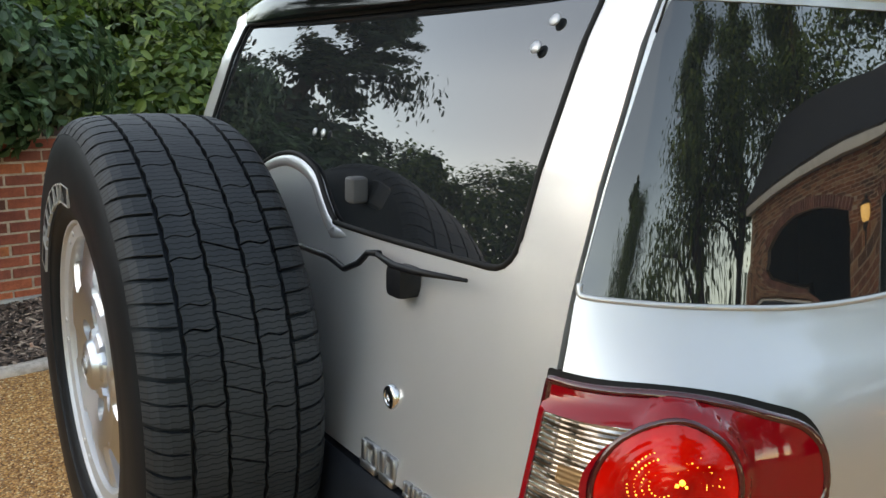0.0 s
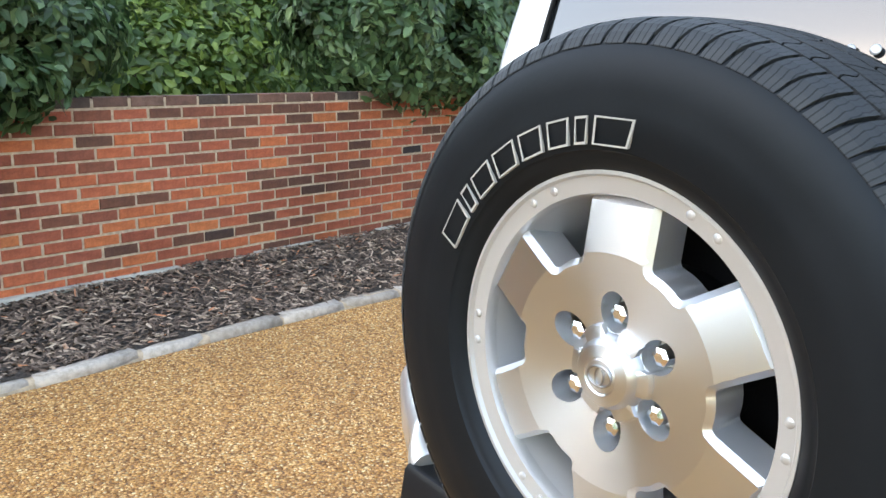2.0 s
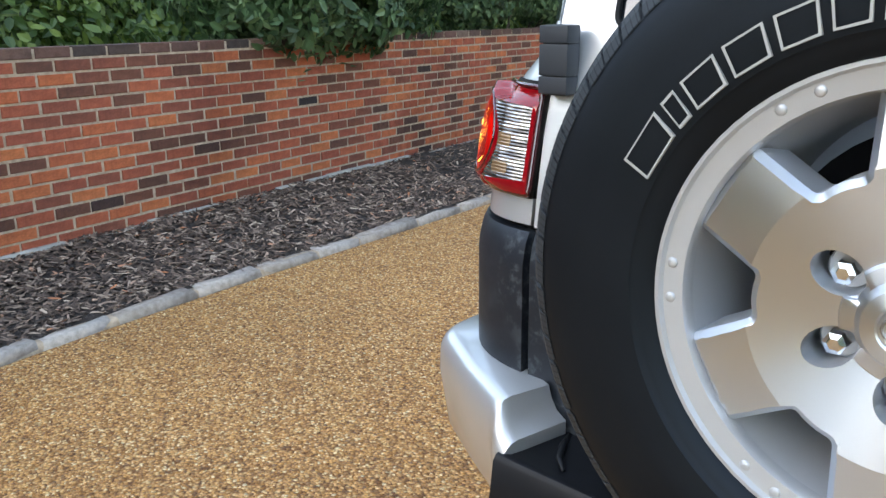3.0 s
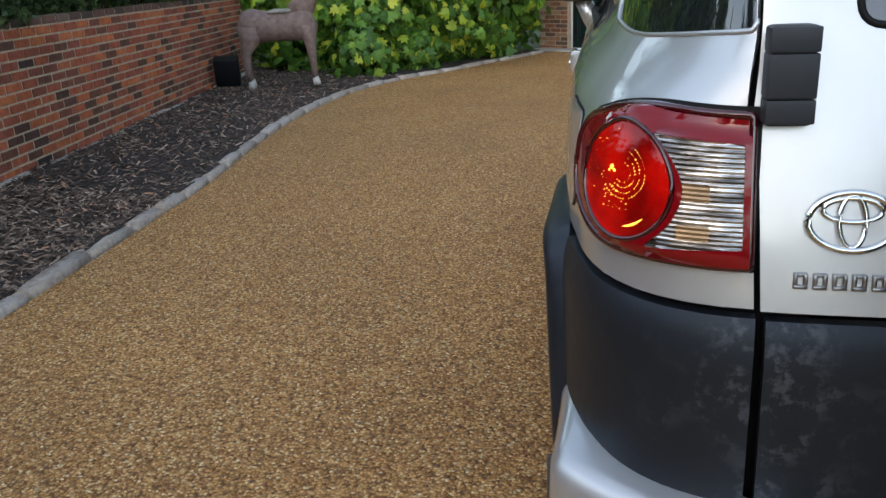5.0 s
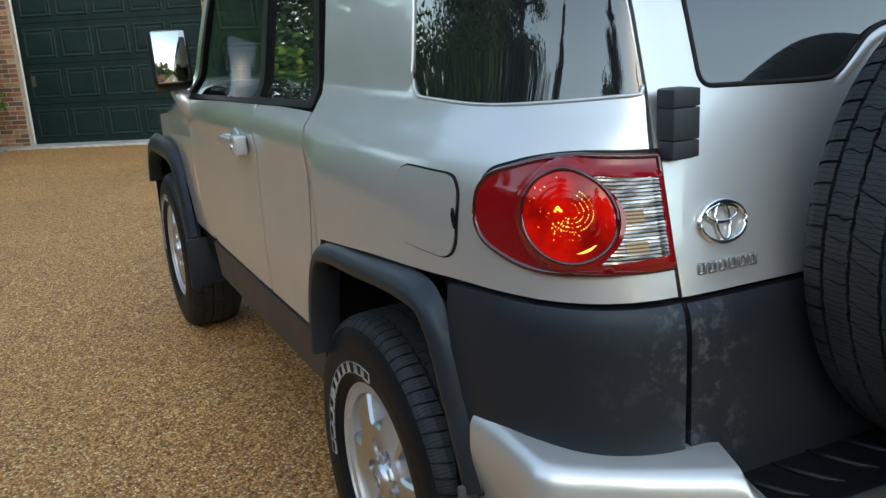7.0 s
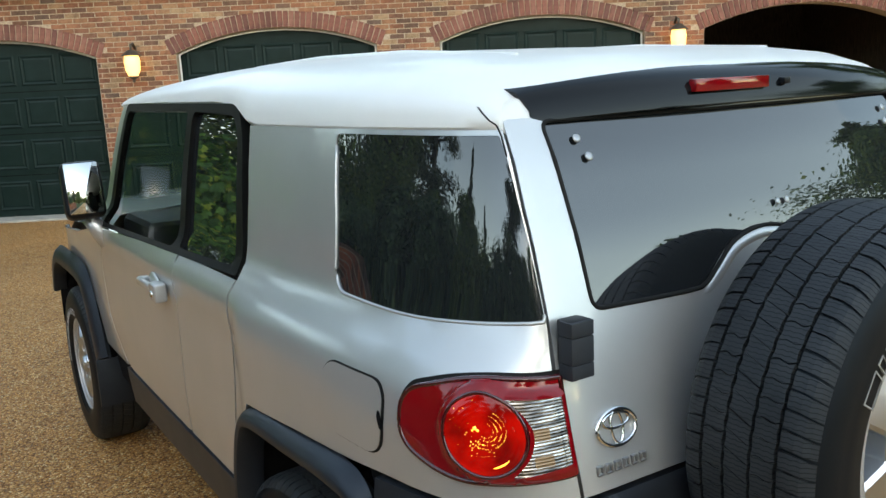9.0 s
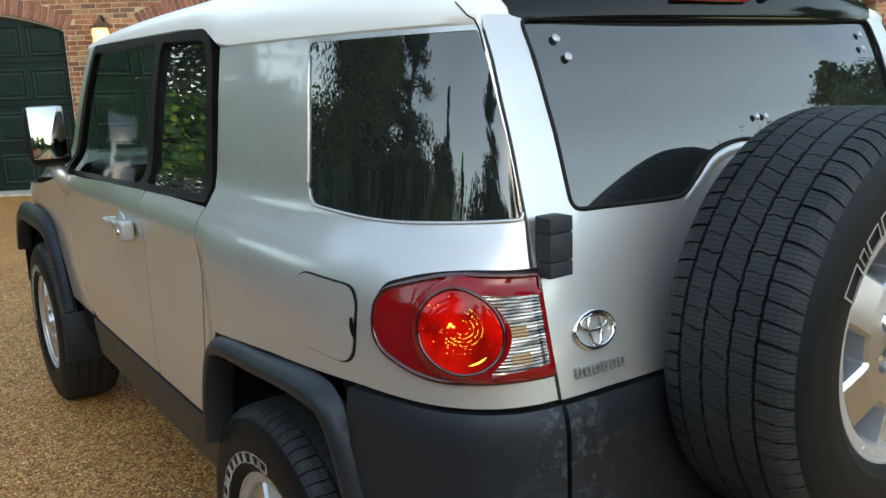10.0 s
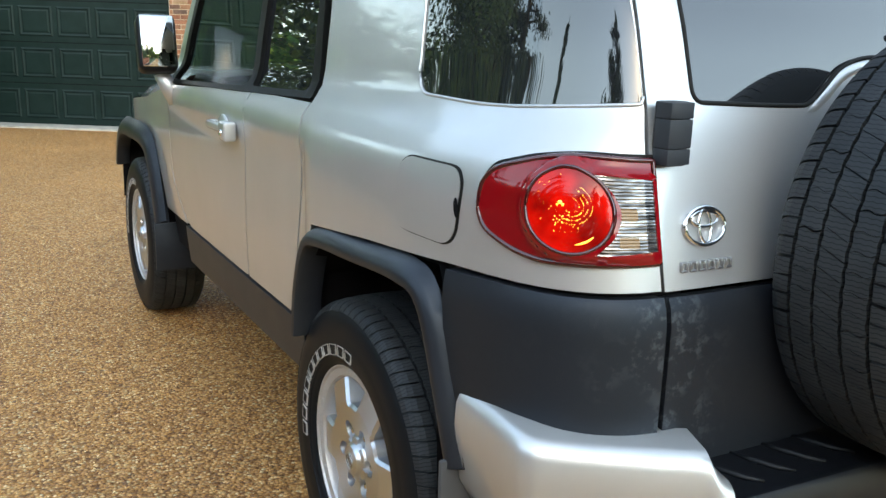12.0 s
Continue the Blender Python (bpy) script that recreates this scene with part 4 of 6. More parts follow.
bm = loop(-0.566, 1.117, 0.0445, 0.0305, 0.0042)
join(bm, loop(-0.566, 1.117, 0.0135, 0.0275, 0.0032))
join(bm, loop(-0.566, 1.129, 0.030, 0.0125, 0.0032))
part("badge", bm, CHROME, gate, "chrome oval badge")


def letter_block(x, z, w, h, stroke, mat):
    """An open upright block in place of a letter."""
    bm = bmesh.new()
    for sx, sz, cx, cz in ((stroke, h, -1, 0), (stroke, h, 1, 0), (w, stroke, 0, -1), (w, stroke, 0, 1)):
        p = skin(*at_x(x + cx * (w - stroke) / 2, z + cz * (h - stroke) / 2), -0.002)
        soft_box((sx, 0.006, sz), p, 0.0008, 1, bm=bm)
    part("letter_block", bm, mat, gate)


for k in range(6):
    letter_block(-0.615 + k * 0.0198, 1.053, 0.0145, 0.0175, 0.0042, DULL_CHROME)
for x, w in ((0.372, 0.040), (0.418, 0.036)):
    letter_block(x, 1.030, w, 0.040, 0.011, DULL_CHROME)
for k in range(7):
    letter_block(0.466 + k * 0.0205, 1.022, 0.015, 0.020, 0.0045, DULL_CHROME)
# small grey block low on the glass, its purpose left open
part("grey_block", soft_box((0.026, 0.030, 0.040), skin(*at_x(0.200, 1.368), -0.012), 0.008, 3), GREY_FLAP, gate, "small grey block on the glass")

# wiper at rest under the window
wip = soft_box((0.040, 0.036, 0.042), skin(*at_x(0.384, 1.270), -0.016), 0.009)
wiper = car_part("rear_wiper", wip, MATT_BLACK, suv, "black rear wiper parked below the window")
part("wiper_arm", tube([skin(*at_x(x, z), -d) for x, z, d in ((0.08, 1.262, 0.02), (0.18, 1.264, 0.02), (0.232, 1.256, 0.018), (0.270, 1.272, 0.020), (0.295, 1.290, 0.024), (0.33, 1.295, 0.028))], 0.005, 6), MATT_BLACK, wiper)
part("wiper_bracket", tube([skin(*at_x(x, z), -d) for x, z, d in ((0.33, 1.293, 0.03), (0.38, 1.287, 0.034), (0.43, 1.289, 0.032), (0.515, 1.297, 0.02))], [0.004, 0.0055, 0.005, 0.0025], 8), MATT_BLACK, wiper)

# silver bumper corners, black step between them
for side in (1, -1):
    bm = bmesh.new()
    outer = smooth_line([(0.868, 0.272), (0.869, 0.18), (0.866, 0.105), (0.856, 0.068), (0.828, 0.034), (0.74, -0.040), (0.635, -0.112)], 6)
    inner = smooth_line([(0.80, 0.272), (0.80, 0.22), (0.785, 0.15), (0.775, 0.12), (0.755, 0.09), (0.68, 0.02), (0.60, -0.02)], 6)
    rows = []
    for k, ((ox, oy), (ix, iy)) in enumerate(zip(outer, inner)):
        d = np.array((ox - ix, oy - iy))
        d = d / np.linalg.norm(d)
        f = max(0.0, 1 - k / (len(outer) - 1))
        out = 0.014 * f ** 0.7 + 0.020 * math.sin(math.pi * f) ** 2
        ox, oy = ox + d[0] * out, oy + d[1] * out
        face = ((-0.026, 0.7715), (-0.014, 0.7675), (-0.006, 0.761), (0.0, 0.752), (0.004, 0.741), (0.006, 0.70), (-0.010, 0.60), (-0.05, 0.53))
        row = [(ix, iy, 0.774)] + [(ox + d[0] * w, oy + d[1] * w, z) for w, z in face] + [(ix, iy, 0.52)]
        rows.append([(x, y, z + (0.017 * f if z > 0.69 else 0.0)) for x, y, z in row])
    # the inner end sweeps down to the step in a hollow curve
    for dx, dz, dy in ((0.006, 0.020, 0.010), (0.016, 0.038, 0.018), (0.034, 0.052, 0.026)):
        rows.append([(x - dx, y - (dy if 0 < i < 9 else 0), max(z - dz, min(z, 0.66))) for i, (x, y, z) in enumerate(rows[len(outer) - 1])])
    rows = [[bm.verts.new((-side * x, y, z)) for x, y, z in row] for row in rows]
    for a, b in zip(rows, rows[1:]):
        for i in range(len(a) - 1):
            bm.faces.new((a[i], a[i + 1], b[i + 1], b[i]))
    bm.faces.new(rows[0])
    bm.faces.new(rows[-1])
    bmesh.ops.recalc_face_normals(bm, faces=bm.faces)
    sharp(bm, 46)
    car_part("bumper_corner", bm, SILVER, suv, "silver painted bumper corner")


def step_edge(x):
    return float(np.interp(abs(x), (0.0, 0.30, 0.61), (-0.195, -0.166, -0.146)))


def step_z(x):
    """The deck dips under the spare tyre."""
    d = abs(x - SPARE.x)
    return min(0.700, SPARE.z - math.sqrt(0.406 ** 2 - d * d) - 0.010) if d < 0.30 else 0.700


def swept(xs, section):
    bm = bmesh.new()
    rows = [[bm.verts.new((x, y, z)) for y, z in section(x)] for x in xs]
    for a, b in zip(rows, rows[1:]):
        for i in range(len(a) - 1):
            bm.faces.new((a[i], a[i + 1], b[i + 1], b[i]))
    bm.faces.new(rows[0])
    bm.faces.new(rows[-1])
    bmesh.ops.recalc_face_normals(bm, faces=bm.faces)
    sharp(bm, 40)
    return bm


def step_section(x):
    b, z = step_edge(x), step_z(x)
    return ((0.03, z + 0.010), (0.004, z + 0.010), (-0.004, z), (b + 0.022, z - 0.002), (b + 0.012, z + 0.002), (b + 0.004, z + 0.001), (b - 0.003, z - 0.007), (b - 0.014, 0.622), (b - 0.004, 0.56), (0.0, 0.54))


step = car_part("bumper_step", swept(np.linspace(-0.612, 0.612, 49), step_section), MATT_BLACK, suv, "black plastic bumper step with moulded ribs")
for k in range(15):
    x = -0.56 + 0.08 * k
    if abs(x - SPARE.x) < 0.24:
        continue
    rib = tube([(x, -0.018, 0.7005), (x + 0.012, -0.055, 0.7015), (x + 0.030, -0.095, 0.7015), (x + 0.052, -0.118, 0.7005)], [0.003, 0.006, 0.006, 0.003], 8)
    part("tread_rib", rib, MATT_BLACK, step)


def bar_section(x):
    b = step_edge(x)
    return ((b + 0.03, 0.624), (b - 0.018, 0.624), (b - 0.025, 0.617), (b - 0.024, 0.565), (b + 0.02, 0.535))


car_part("bumper_bar", swept(np.linspace(-0.57, 0.57, 23), bar_section), SILVER, suv, "silver lower bumper bar")

# door handle and mirror
handle = car_part("door_handle", soft_box((0.022, 0.165, 0.027), (-0.920, 1.795, 1.120), 0.010, 3), SILVER, suv, "silver pull handle with a keyhole")
part("handle_foot", soft_box((0.036, 0.030, 0.027), (-0.908, 1.872, 1.120), 0.009, 3), SILVER, handle)
part("handle_cap", soft_box((0.042, 0.066, 0.062), (-0.909, 1.690, 1.112), 0.011, 3), SILVER, handle)
key = lathe([(0.0, -0.003), (0.006, -0.003), (0.0085, -0.0045), (0.0105, -0.003), (0.0115, 0.003)], 20)
bmesh.ops.transform(key, matrix=pose(-0.930, 1.690, 1.108, 0, 0, -90), verts=key.verts)
part("keyhole", key, CHROME, handle, "chrome keyhole")
dish = bmesh.new()
bmesh.ops.create_uvsphere(dish, u_segments=20, v_segments=10, radius=1.0)
bmesh.ops.transform(dish, matrix=Matrix.Translation((-0.893, 1.79, 1.112)) @ Matrix.Diagonal((0.010, 0.062, 0.046, 1)), verts=dish.verts)
part("handle_recess", dish, SILVER, handle)
for side in (1, -1):
    tilt = pose(-side * 0.935, 2.60, 1.364, -15, 0, -3 * side)
    mir = soft_box((0.150, 0.10, 0.228), (0, 0, 0), 0.034, 4)
    bmesh.ops.transform(mir, matrix=tilt, verts=mir.verts)
    mirror = car_part("door_mirror", mir, MATT_BLACK, suv, "black door mirror on a silver foot")
    pane = soft_box((0.126, 0.006, 0.202), (0, -0.0495, 0.002), 0.0028, 1)
    bmesh.ops.transform(pane, matrix=tilt, verts=pane.verts)
    part("mirror_glass", pane, MIRROR, mirror)
    ft = tube([(-side * 0.87, 2.60, 1.13), (-side * 0.885, 2.61, 1.185), (-side * 0.92, 2.61, 1.255)], [0.022, 0.036, 0.032], 10)
    part("mirror_foot", ft, SILVER, mirror)

# bonnet, nose and windscreen
bm = bmesh.new()
rows = []
for y, z, w in ((2.72, 1.205, 0.80), (3.1, 1.19, 0.80), (3.5, 1.165, 0.79), (3.85, 1.13, 0.78), (4.02, 1.08, 0.77), (4.06, 0.95, 0.77), (4.08, 0.60, 0.75)):
    rows.append([bm.verts.new((w * t, y, z + 0.02 * (1 - abs(t) ** 6) - (0.05 if abs(t) == 1 else 0))) for t in (-1, -0.93, -0.5, -0.45, 0.45, 0.5, 0.93, 1)])
for a, b in zip(rows, rows[1:]):
    for i in range(7):
        bm.faces.new((a[i], a[i + 1], b[i + 1], b[i]))
bmesh.ops.recalc_face_normals(bm, faces=bm.faces)
sharp(bm, 35)
car_part("bonnet", bm, SILVER, suv, "silver bonnet")
bm = bmesh.new()
q = [bm.verts.new(c) for c in ((-0.74, 2.72, 1.21), (0.74, 2.72, 1.21), (0.69, 2.55, 1.695), (-0.69, 2.55, 1.695))]
bm.faces.new(q)
ws = car_part("windscreen", bm, CLEAR, suv, "upright clear windscreen", smooth=False)
ws.modifiers.new("thickness", "SOLIDIFY").thickness = 0.004
ws.visible_shadow = False
# cabin: floor, dash and seats
bm = soft_box((1.45, 2.6, 0.05), (0, 1.55, 0.54), 0.01)
car_part("cabin_floor", bm, DARK, suv)
car_part("dashboard", soft_box((1.48, 0.42, 0.30), (0, 2.48, 1.08), 0.05, 3), MATT_BLACK, suv, "dark dashboard")
for x in (-0.38, 0.38):
    seat = car_part("front_seat", soft_box((0.50, 0.52, 0.20), (x, 1.75, 0.82), 0.05, 3), SEATING, suv, "dark cloth front seat")
    part("backrest", soft_box((0.48, 0.14, 0.62), (x, 1.47, 1.18), 0.05, 3), SEATING, seat)
    part("headrest", soft_box((0.26, 0.10, 0.16), (x, 1.43, 1.56), 0.04, 3), SEATING, seat)
car_part("steering_wheel", tube([(-0.38 + 0.185 * math.cos(t), 2.20 + 0.06 * math.sin(t), 1.17 + 0.175 * math.sin(t)) for t in np.linspace(0, 2 * math.pi, 28, endpoint=False)], 0.014, 8, True), MATT_BLACK, suv, "dark steering wheel")
car_part("underbody", soft_box((1.30, 3.9, 0.16), (0, 1.9, 0.46), 0.03), DARK, suv)

# ---- wheels: built facing -y, then turned into place ----
def tread_blocks():
    """Five ribs of lugs: wrapped shoulders, wavy-ended blocks and a slant-cut middle."""
    bm = bmesh.new()
    n = 78
    unit = 2 * math.pi / n
    edge = [(-0.1235, 0.371), (-0.117, 0.382), (-0.108, 0.3905), (-0.096, 0.3955), (-0.0745, 0.3985)]
    ribs = [edge, [(-0.068, 0.3987), (-0.048, 0.3997), (-0.0282, 0.4004)], [(-0.0222, 0.4006), (0.0, 0.4008), (0.0222, 0.4006)], [(0.0282, 0.4004), (0.048, 0.3997), (0.068, 0.3987)], [(-y, r) for y, r in edge[::-1]]]
    for j, prof in enumerate(ribs):
        ys = [p[0] for p in prof]
        cols = ys if j in (0, 4) else list(np.linspace(ys[0], ys[-1], 7))
        for k in range(n):
            a0 = unit * (k + 0.5 * (j % 2) + 0.2 * j + random.uniform(-0.03, 0.03))
            span = unit * (0.85 if j in (0, 4) else 0.94)
            grid = []
            for i, y in enumerate(cols):
                r = float(np.interp(y, ys, [p[1] for p in prof]))
                u = i / (len(cols) - 1)
                if j in (0, 4):
                    sh, deep = 0.35 * unit * ((abs(y) - 0.074) / 0.05) ** 2, float(np.interp(abs(y), (0.100, 0.1235), (0.0105, 0.0012)))
                elif j == 2:
                    sh, deep = -0.55 * unit * u, 0.0105
                else:
                    sh, deep = 0.10 * unit * math.sin(u * 2 * math.pi) + 0.12 * unit * u, 0.0105
                col = []
                for t in (0.0, 0.5, 1.0):
                    a = a0 + sh + span * t
                    zig = 0.0012 * (1 if t == 0.5 else -1) * (1 if i == 0 else -1 if i == len(cols) - 1 else 0) if j in (1, 2, 3) else 0.0
                    c, s = math.cos(a), math.sin(a)
                    rr = r + random.uniform(-0.0002, 0.0002)
                    col.append((bm.verts.new((rr * c, y + zig, rr * s)), bm.verts.new(((r - deep) * c, y + zig, (r - deep) * s))))
                grid.append(col)
            for i in range(len(grid) - 1):
                for t in (0, 1):
                    bm.faces.new((grid[i][t][0], grid[i + 1][t][0], grid[i + 1][t + 1][0], grid[i][t + 1][0]))
                bm.faces.new((grid[i][0][0], grid[i][0][1], grid[i + 1][0][1], grid[i + 1][0][0]))
                bm.faces.new((grid[i][2][0], grid[i + 1][2][0], grid[i + 1][2][1], grid[i][2][1]))
            for col in (grid[0], grid[-1]):
                for t in (0, 1):
                    bm.faces.new((col[t][0], col[t + 1][0], col[t + 1][1], col[t][1]))
    bmesh.ops.recalc_face_normals(bm, faces=bm.faces)
    sharp(bm, 30)
    return bm


def rim_face():
    """Six broad flat spokes run out from a disc to the lip."""
    pts = []
    for k in range(6):
        a = math.pi / 2 + k * math.pi / 3
        er, et = (math.cos(a), math.sin(a)), (-math.sin(a), math.cos(a))
        def at(r, t):
            return (er[0] * r + et[0] * t, er[1] * r + et[1] * t)
        pts += [at(0.124, -0.062), at(0.128, -0.048), at(0.205, -0.049), at(0.205, 0.049), at(0.128, 0.048), at(0.124, 0.062)]
    holes = []
    for k in range(6):
        c, s = math.cos(math.pi / 3 * k + math.pi / 6), math.sin(math.pi / 3 * k + math.pi / 6)
        ring = [(0.0725 + 0.0255 * math.cos(q), 0.020 * math.sin(q)) for q in np.linspace(0, 2 * math.pi, 22, endpoint=False)]
        holes.append([(c * a - s * b, s * a + c * b) for a, b in ring])
    # the face is proudest along an arc over each spoke and falls away to hub and rim
    PROUD = 0.142
    arcs = [[(PROUD * math.cos(a), PROUD * math.sin(a)) for a in np.linspace(-0.30, 0.30, 9) + math.pi / 2 + k * math.pi / 3] for k in range(6)]
    def place(x, z, d):
        r = math.hypot(x, z)
        return Vector((x, d + (0.16 * (r - PROUD) if r > PROUD else 0.14 * (PROUD - r)), z))
    bm = sheet(rounded(pts, 0.007, 3), holes, place, 0.06, 0.011, creases=arcs)
    bmesh.ops.recalc_face_normals(bm, faces=bm.faces)
    rim = [e for e in bm.edges if len(e.link_faces) == 2 and e.calc_face_angle(0) > 1.0 and max(v.co.y for v in e.verts) < 0.025]
    outer = [e for e in rim if min(math.hypot(v.co.x, v.co.z) for v in e.verts) > 0.106]
    bmesh.ops.bevel(bm, geom=outer, offset=0.0075, segments=1, affect="EDGES")
    bm.normal_update()
    for e in bm.edges:
        arc = all(abs(math.hypot(v.co.x, v.co.z) - PROUD) < 2e-4 for v in e.verts)
        e.smooth = len(e.link_faces) == 2 and e.calc_face_angle(0) < radians(25) and not arc
    return bm



def outlined_bars(radius, height, start, widths, gap, y, slant=0.25, line=0.0022):
    """Raised outlined blocks along an arc, clockwise from start degrees."""
    bm = bmesh.new()
    a = radians(start)
    for w in widths:
        span = w / radius
        corners = []
        for t, r in ((0, 0), (1, 0), (1, 1), (0, 1)):
            ang = a - span * t - slant * height / radius * r * 0.5
            rr = radius + height * r
            corners.append(Vector((rr * math.cos(ang), y, rr * math.sin(ang))))
        mid = sum(corners, Vector()) / 4
        o = [bm.verts.new(c) for c in corners]
        i = [bm.verts.new(c + (mid - c).normalized() * line * 1.5) for c in corners]
        back = [bm.verts.new(c + Vector((0, 0.004, 0))) for c in corners]
        for k in range(4):
            j = (k + 1) % 4
            bm.faces.new((o[k], o[j], i[j], i[k]))
            bm.faces.new((o[k], back[k], back[j], o[j]))
        a -= span + gap / radius
    bmesh.ops.recalc_face_normals(bm, faces=bm.faces)
    return bm


SIDE_WALL = [(0.226, -0.098), (0.236, -0.117), (0.250, -0.126), (0.256, -0.1275), (0.258, -0.130), (0.280, -0.1335), (0.300, -0.1350), (0.303, -0.1346), (0.322, -0.1346), (0.340, -0.1325), (0.356, -0.1285), (0.368, -0.1235), (0.378, -0.1165), (0.3855, -0.107), (0.389, -0.096), (0.3898, -0.06), (0.3905, 0.0)]
TYRE = SIDE_WALL + [(r, -y) for r, y in SIDE_WALL[-2::-1]]
BARREL = [(0.226, -0.098), (0.234, -0.108), (0.209, -0.104), (0.2065, -0.098), (0.2045, -0.085), (0.188, -0.03), (0.184, 0.10), (0.226, 0.105)]
W_TREAD, W_TYRE = tread_blocks(), lathe(TYRE, 96)
mesh_store = {}


def stored(name, make, mat, parent, label="", smooth=True):
    """A part whose mesh is shared by all wheels."""
    if name in mesh_store:
        ob = new(name.split("#")[0], mesh_store[name])
        ob.parent = parent
        if label:
            tagged(ob, label)
        return ob
    ob = part(name.split("#")[0], make(), mat, parent, label, smooth)
    mesh_store[name] = ob.data
    return ob


def make_wheel(name, m, label, lettering):
    w = stored("wheel_barrel#", lambda: lathe(BARREL, 72), ALLOY_PAINT, suv)
    w.name = name
    tagged(w, label)
    w.matrix_parent_inverse = suv.matrix_basis.inverted()
    w.matrix_basis = m
    stored("tyre#", lambda: W_TYRE, SIDEWALL, w, "black all-terrain tyre")
    stored("tread#", lambda: W_TREAD, RUBBER, w, smooth=False)
    lip = lambda: lathe([(0.236, -0.108), (0.2375, -0.113), (0.235, -0.1165), (0.231, -0.1165), (0.228, -0.111), (0.2085, -0.108), (0.206, -0.103), (0.205, -0.09)], 72)
    stored("rim_lip#", lip, ALLOY_PAINT, w, "bright silver rim lip")
    def face():
        bm = rim_face()
        bmesh.ops.translate(bm, vec=(0, -0.112, 0), verts=bm.verts)
        return bm
    stored("spokes#", face, ALLOY, w, "six broad machined spokes")
    def dimple():
        bm = bmesh.new()
        bmesh.ops.create_uvsphere(bm, u_segments=10, v_segments=6, radius=0.006)
        bmesh.ops.scale(bm, vec=(1, 0.45, 1), verts=bm.verts)
        return bm
    for k in range(6):
        for off in (-0.085, 0.085):
            a = math.pi / 2 + (k + 0.5) * math.pi / 3 + off
            st = stored("rim_stud#", dimple, ALLOY_PAINT, w)
            st.location = (0.221 * math.cos(a), -0.1095, 0.221 * math.sin(a))
    def cap():
        bm = lathe([(0.0, -0.122), (0.019, -0.122), (0.021, -0.1205), (0.023, -0.122), (0.036, -0.119), (0.040, -0.115), (0.0425, -0.109), (0.056, -0.106), (0.0585, -0.102), (0.059, -0.085)], 72)
        for v in bm.verts:
            r, a = math.hypot(v.co.x, v.co.z), math.atan2(v.co.z, v.co.x)
            near = math.cos(6 * (a - math.pi / 6))
            if r > 0.05 and near > 0.30:
                v.co.x, v.co.z = v.co.x * 0.80, v.co.z * 0.80
        sharp(bm, 30)
        return bm
    stored("centre_cap#", cap, ALLOY, w, "round metal centre cap")
    def emblem():
        bm = tube([(0.017 * math.cos(t), -0.123, 0.012 * math.sin(t)) for t in np.linspace(0, 2 * math.pi, 20, endpoint=False)], 0.0016, 6, True)
        return join(bm, tube([(0.006 * math.cos(t), -0.123, 0.011 * math.sin(t)) for t in np.linspace(0, 2 * math.pi, 16, endpoint=False)], 0.0014, 6, True))
    stored("cap_badge#", emblem, DULL_CHROME, w)
    for k in range(6):
        a = math.pi / 3 * k + math.pi / 6
        def pocket():
            return lathe([(0.0205, -0.070), (0.0195, -0.067), (0.0, -0.066)], 20)
        po = stored("lug_pocket#", pocket, ALLOY_PAINT, w)
        po.location = (0.0695 * math.cos(a), 0, 0.0695 * math.sin(a))
        nut = lambda: lathe([(0.0, -0.098), (0.006, -0.098), (0.0115, -0.095), (0.0130, -0.066)], 6)
        nu = stored("lug_nut#", nut, CHROME, w, smooth=False)
        nu.location = (0.0695 * math.cos(a), 0, 0.0695 * math.sin(a))
    stored("brake_disc#", lambda: lathe([(0.06, 0.03), (0.165, 0.03), (0.165, 0.05), (0.06, 0.05)], 40), DARK, w)
    if lettering:
        stored("lettering#" + str(len(lettering)), lambda: outlined_bars(0.264, 0.031 if len(lettering) == 9 else 0.027, lettering[0], lettering[1:], 0.009, -0.1362), LETTER, w, "raised white outlined sidewall lettering as plain blocks", False)
    return w


make_wheel("spare_wheel", Matrix.Translation(SPARE), "spare wheel on the rear door, silver alloy rim and black tyre", (156, 0.052, 0.016, 0.036, 0.037, 0.035, 0.030, 0.016, 0.048))
for x, y, turn, s in ((-0.758, 0.775, -90, 1), (-0.772, 3.465, -90, 1), (0.752, 0.775, 90, -1), (0.772, 3.465, 90, -1)):
    make_wheel("road_wheel", pose(x, y, 0.399, 0, 0, turn) @ pose(0, 0, 0, 0, 25, 0), "road wheel with a silver six-spoke alloy rim", (215, 0.034, 0.034, 0.034, 0.034, 0.012, 0.034, 0.034, 0.034, 0.034, 0.04, 0.034, 0.034))
# spare carrier between the rear door and the wheel
cr = lathe([(0.0, -0.02), (0.10, -0.02), (0.11, 0.0), (0.11, 0.14), (0.0, 0.145)], 28)
bmesh.ops.translate(cr, vec=SPARE, verts=cr.verts)
car_part("spare_carrier", cr, MATT_BLACK, suv)

# ---- ground, drive, bed and kerb ----
def flat(name, pts, mat, label, category, z=0.0):
    bm = bmesh.new()
    bm.faces.new([bm.verts.new((x, y, z)) for x, y in pts])
    return tagged(part(name, bm, mat, None, smooth=False), label, category, kind="structure")


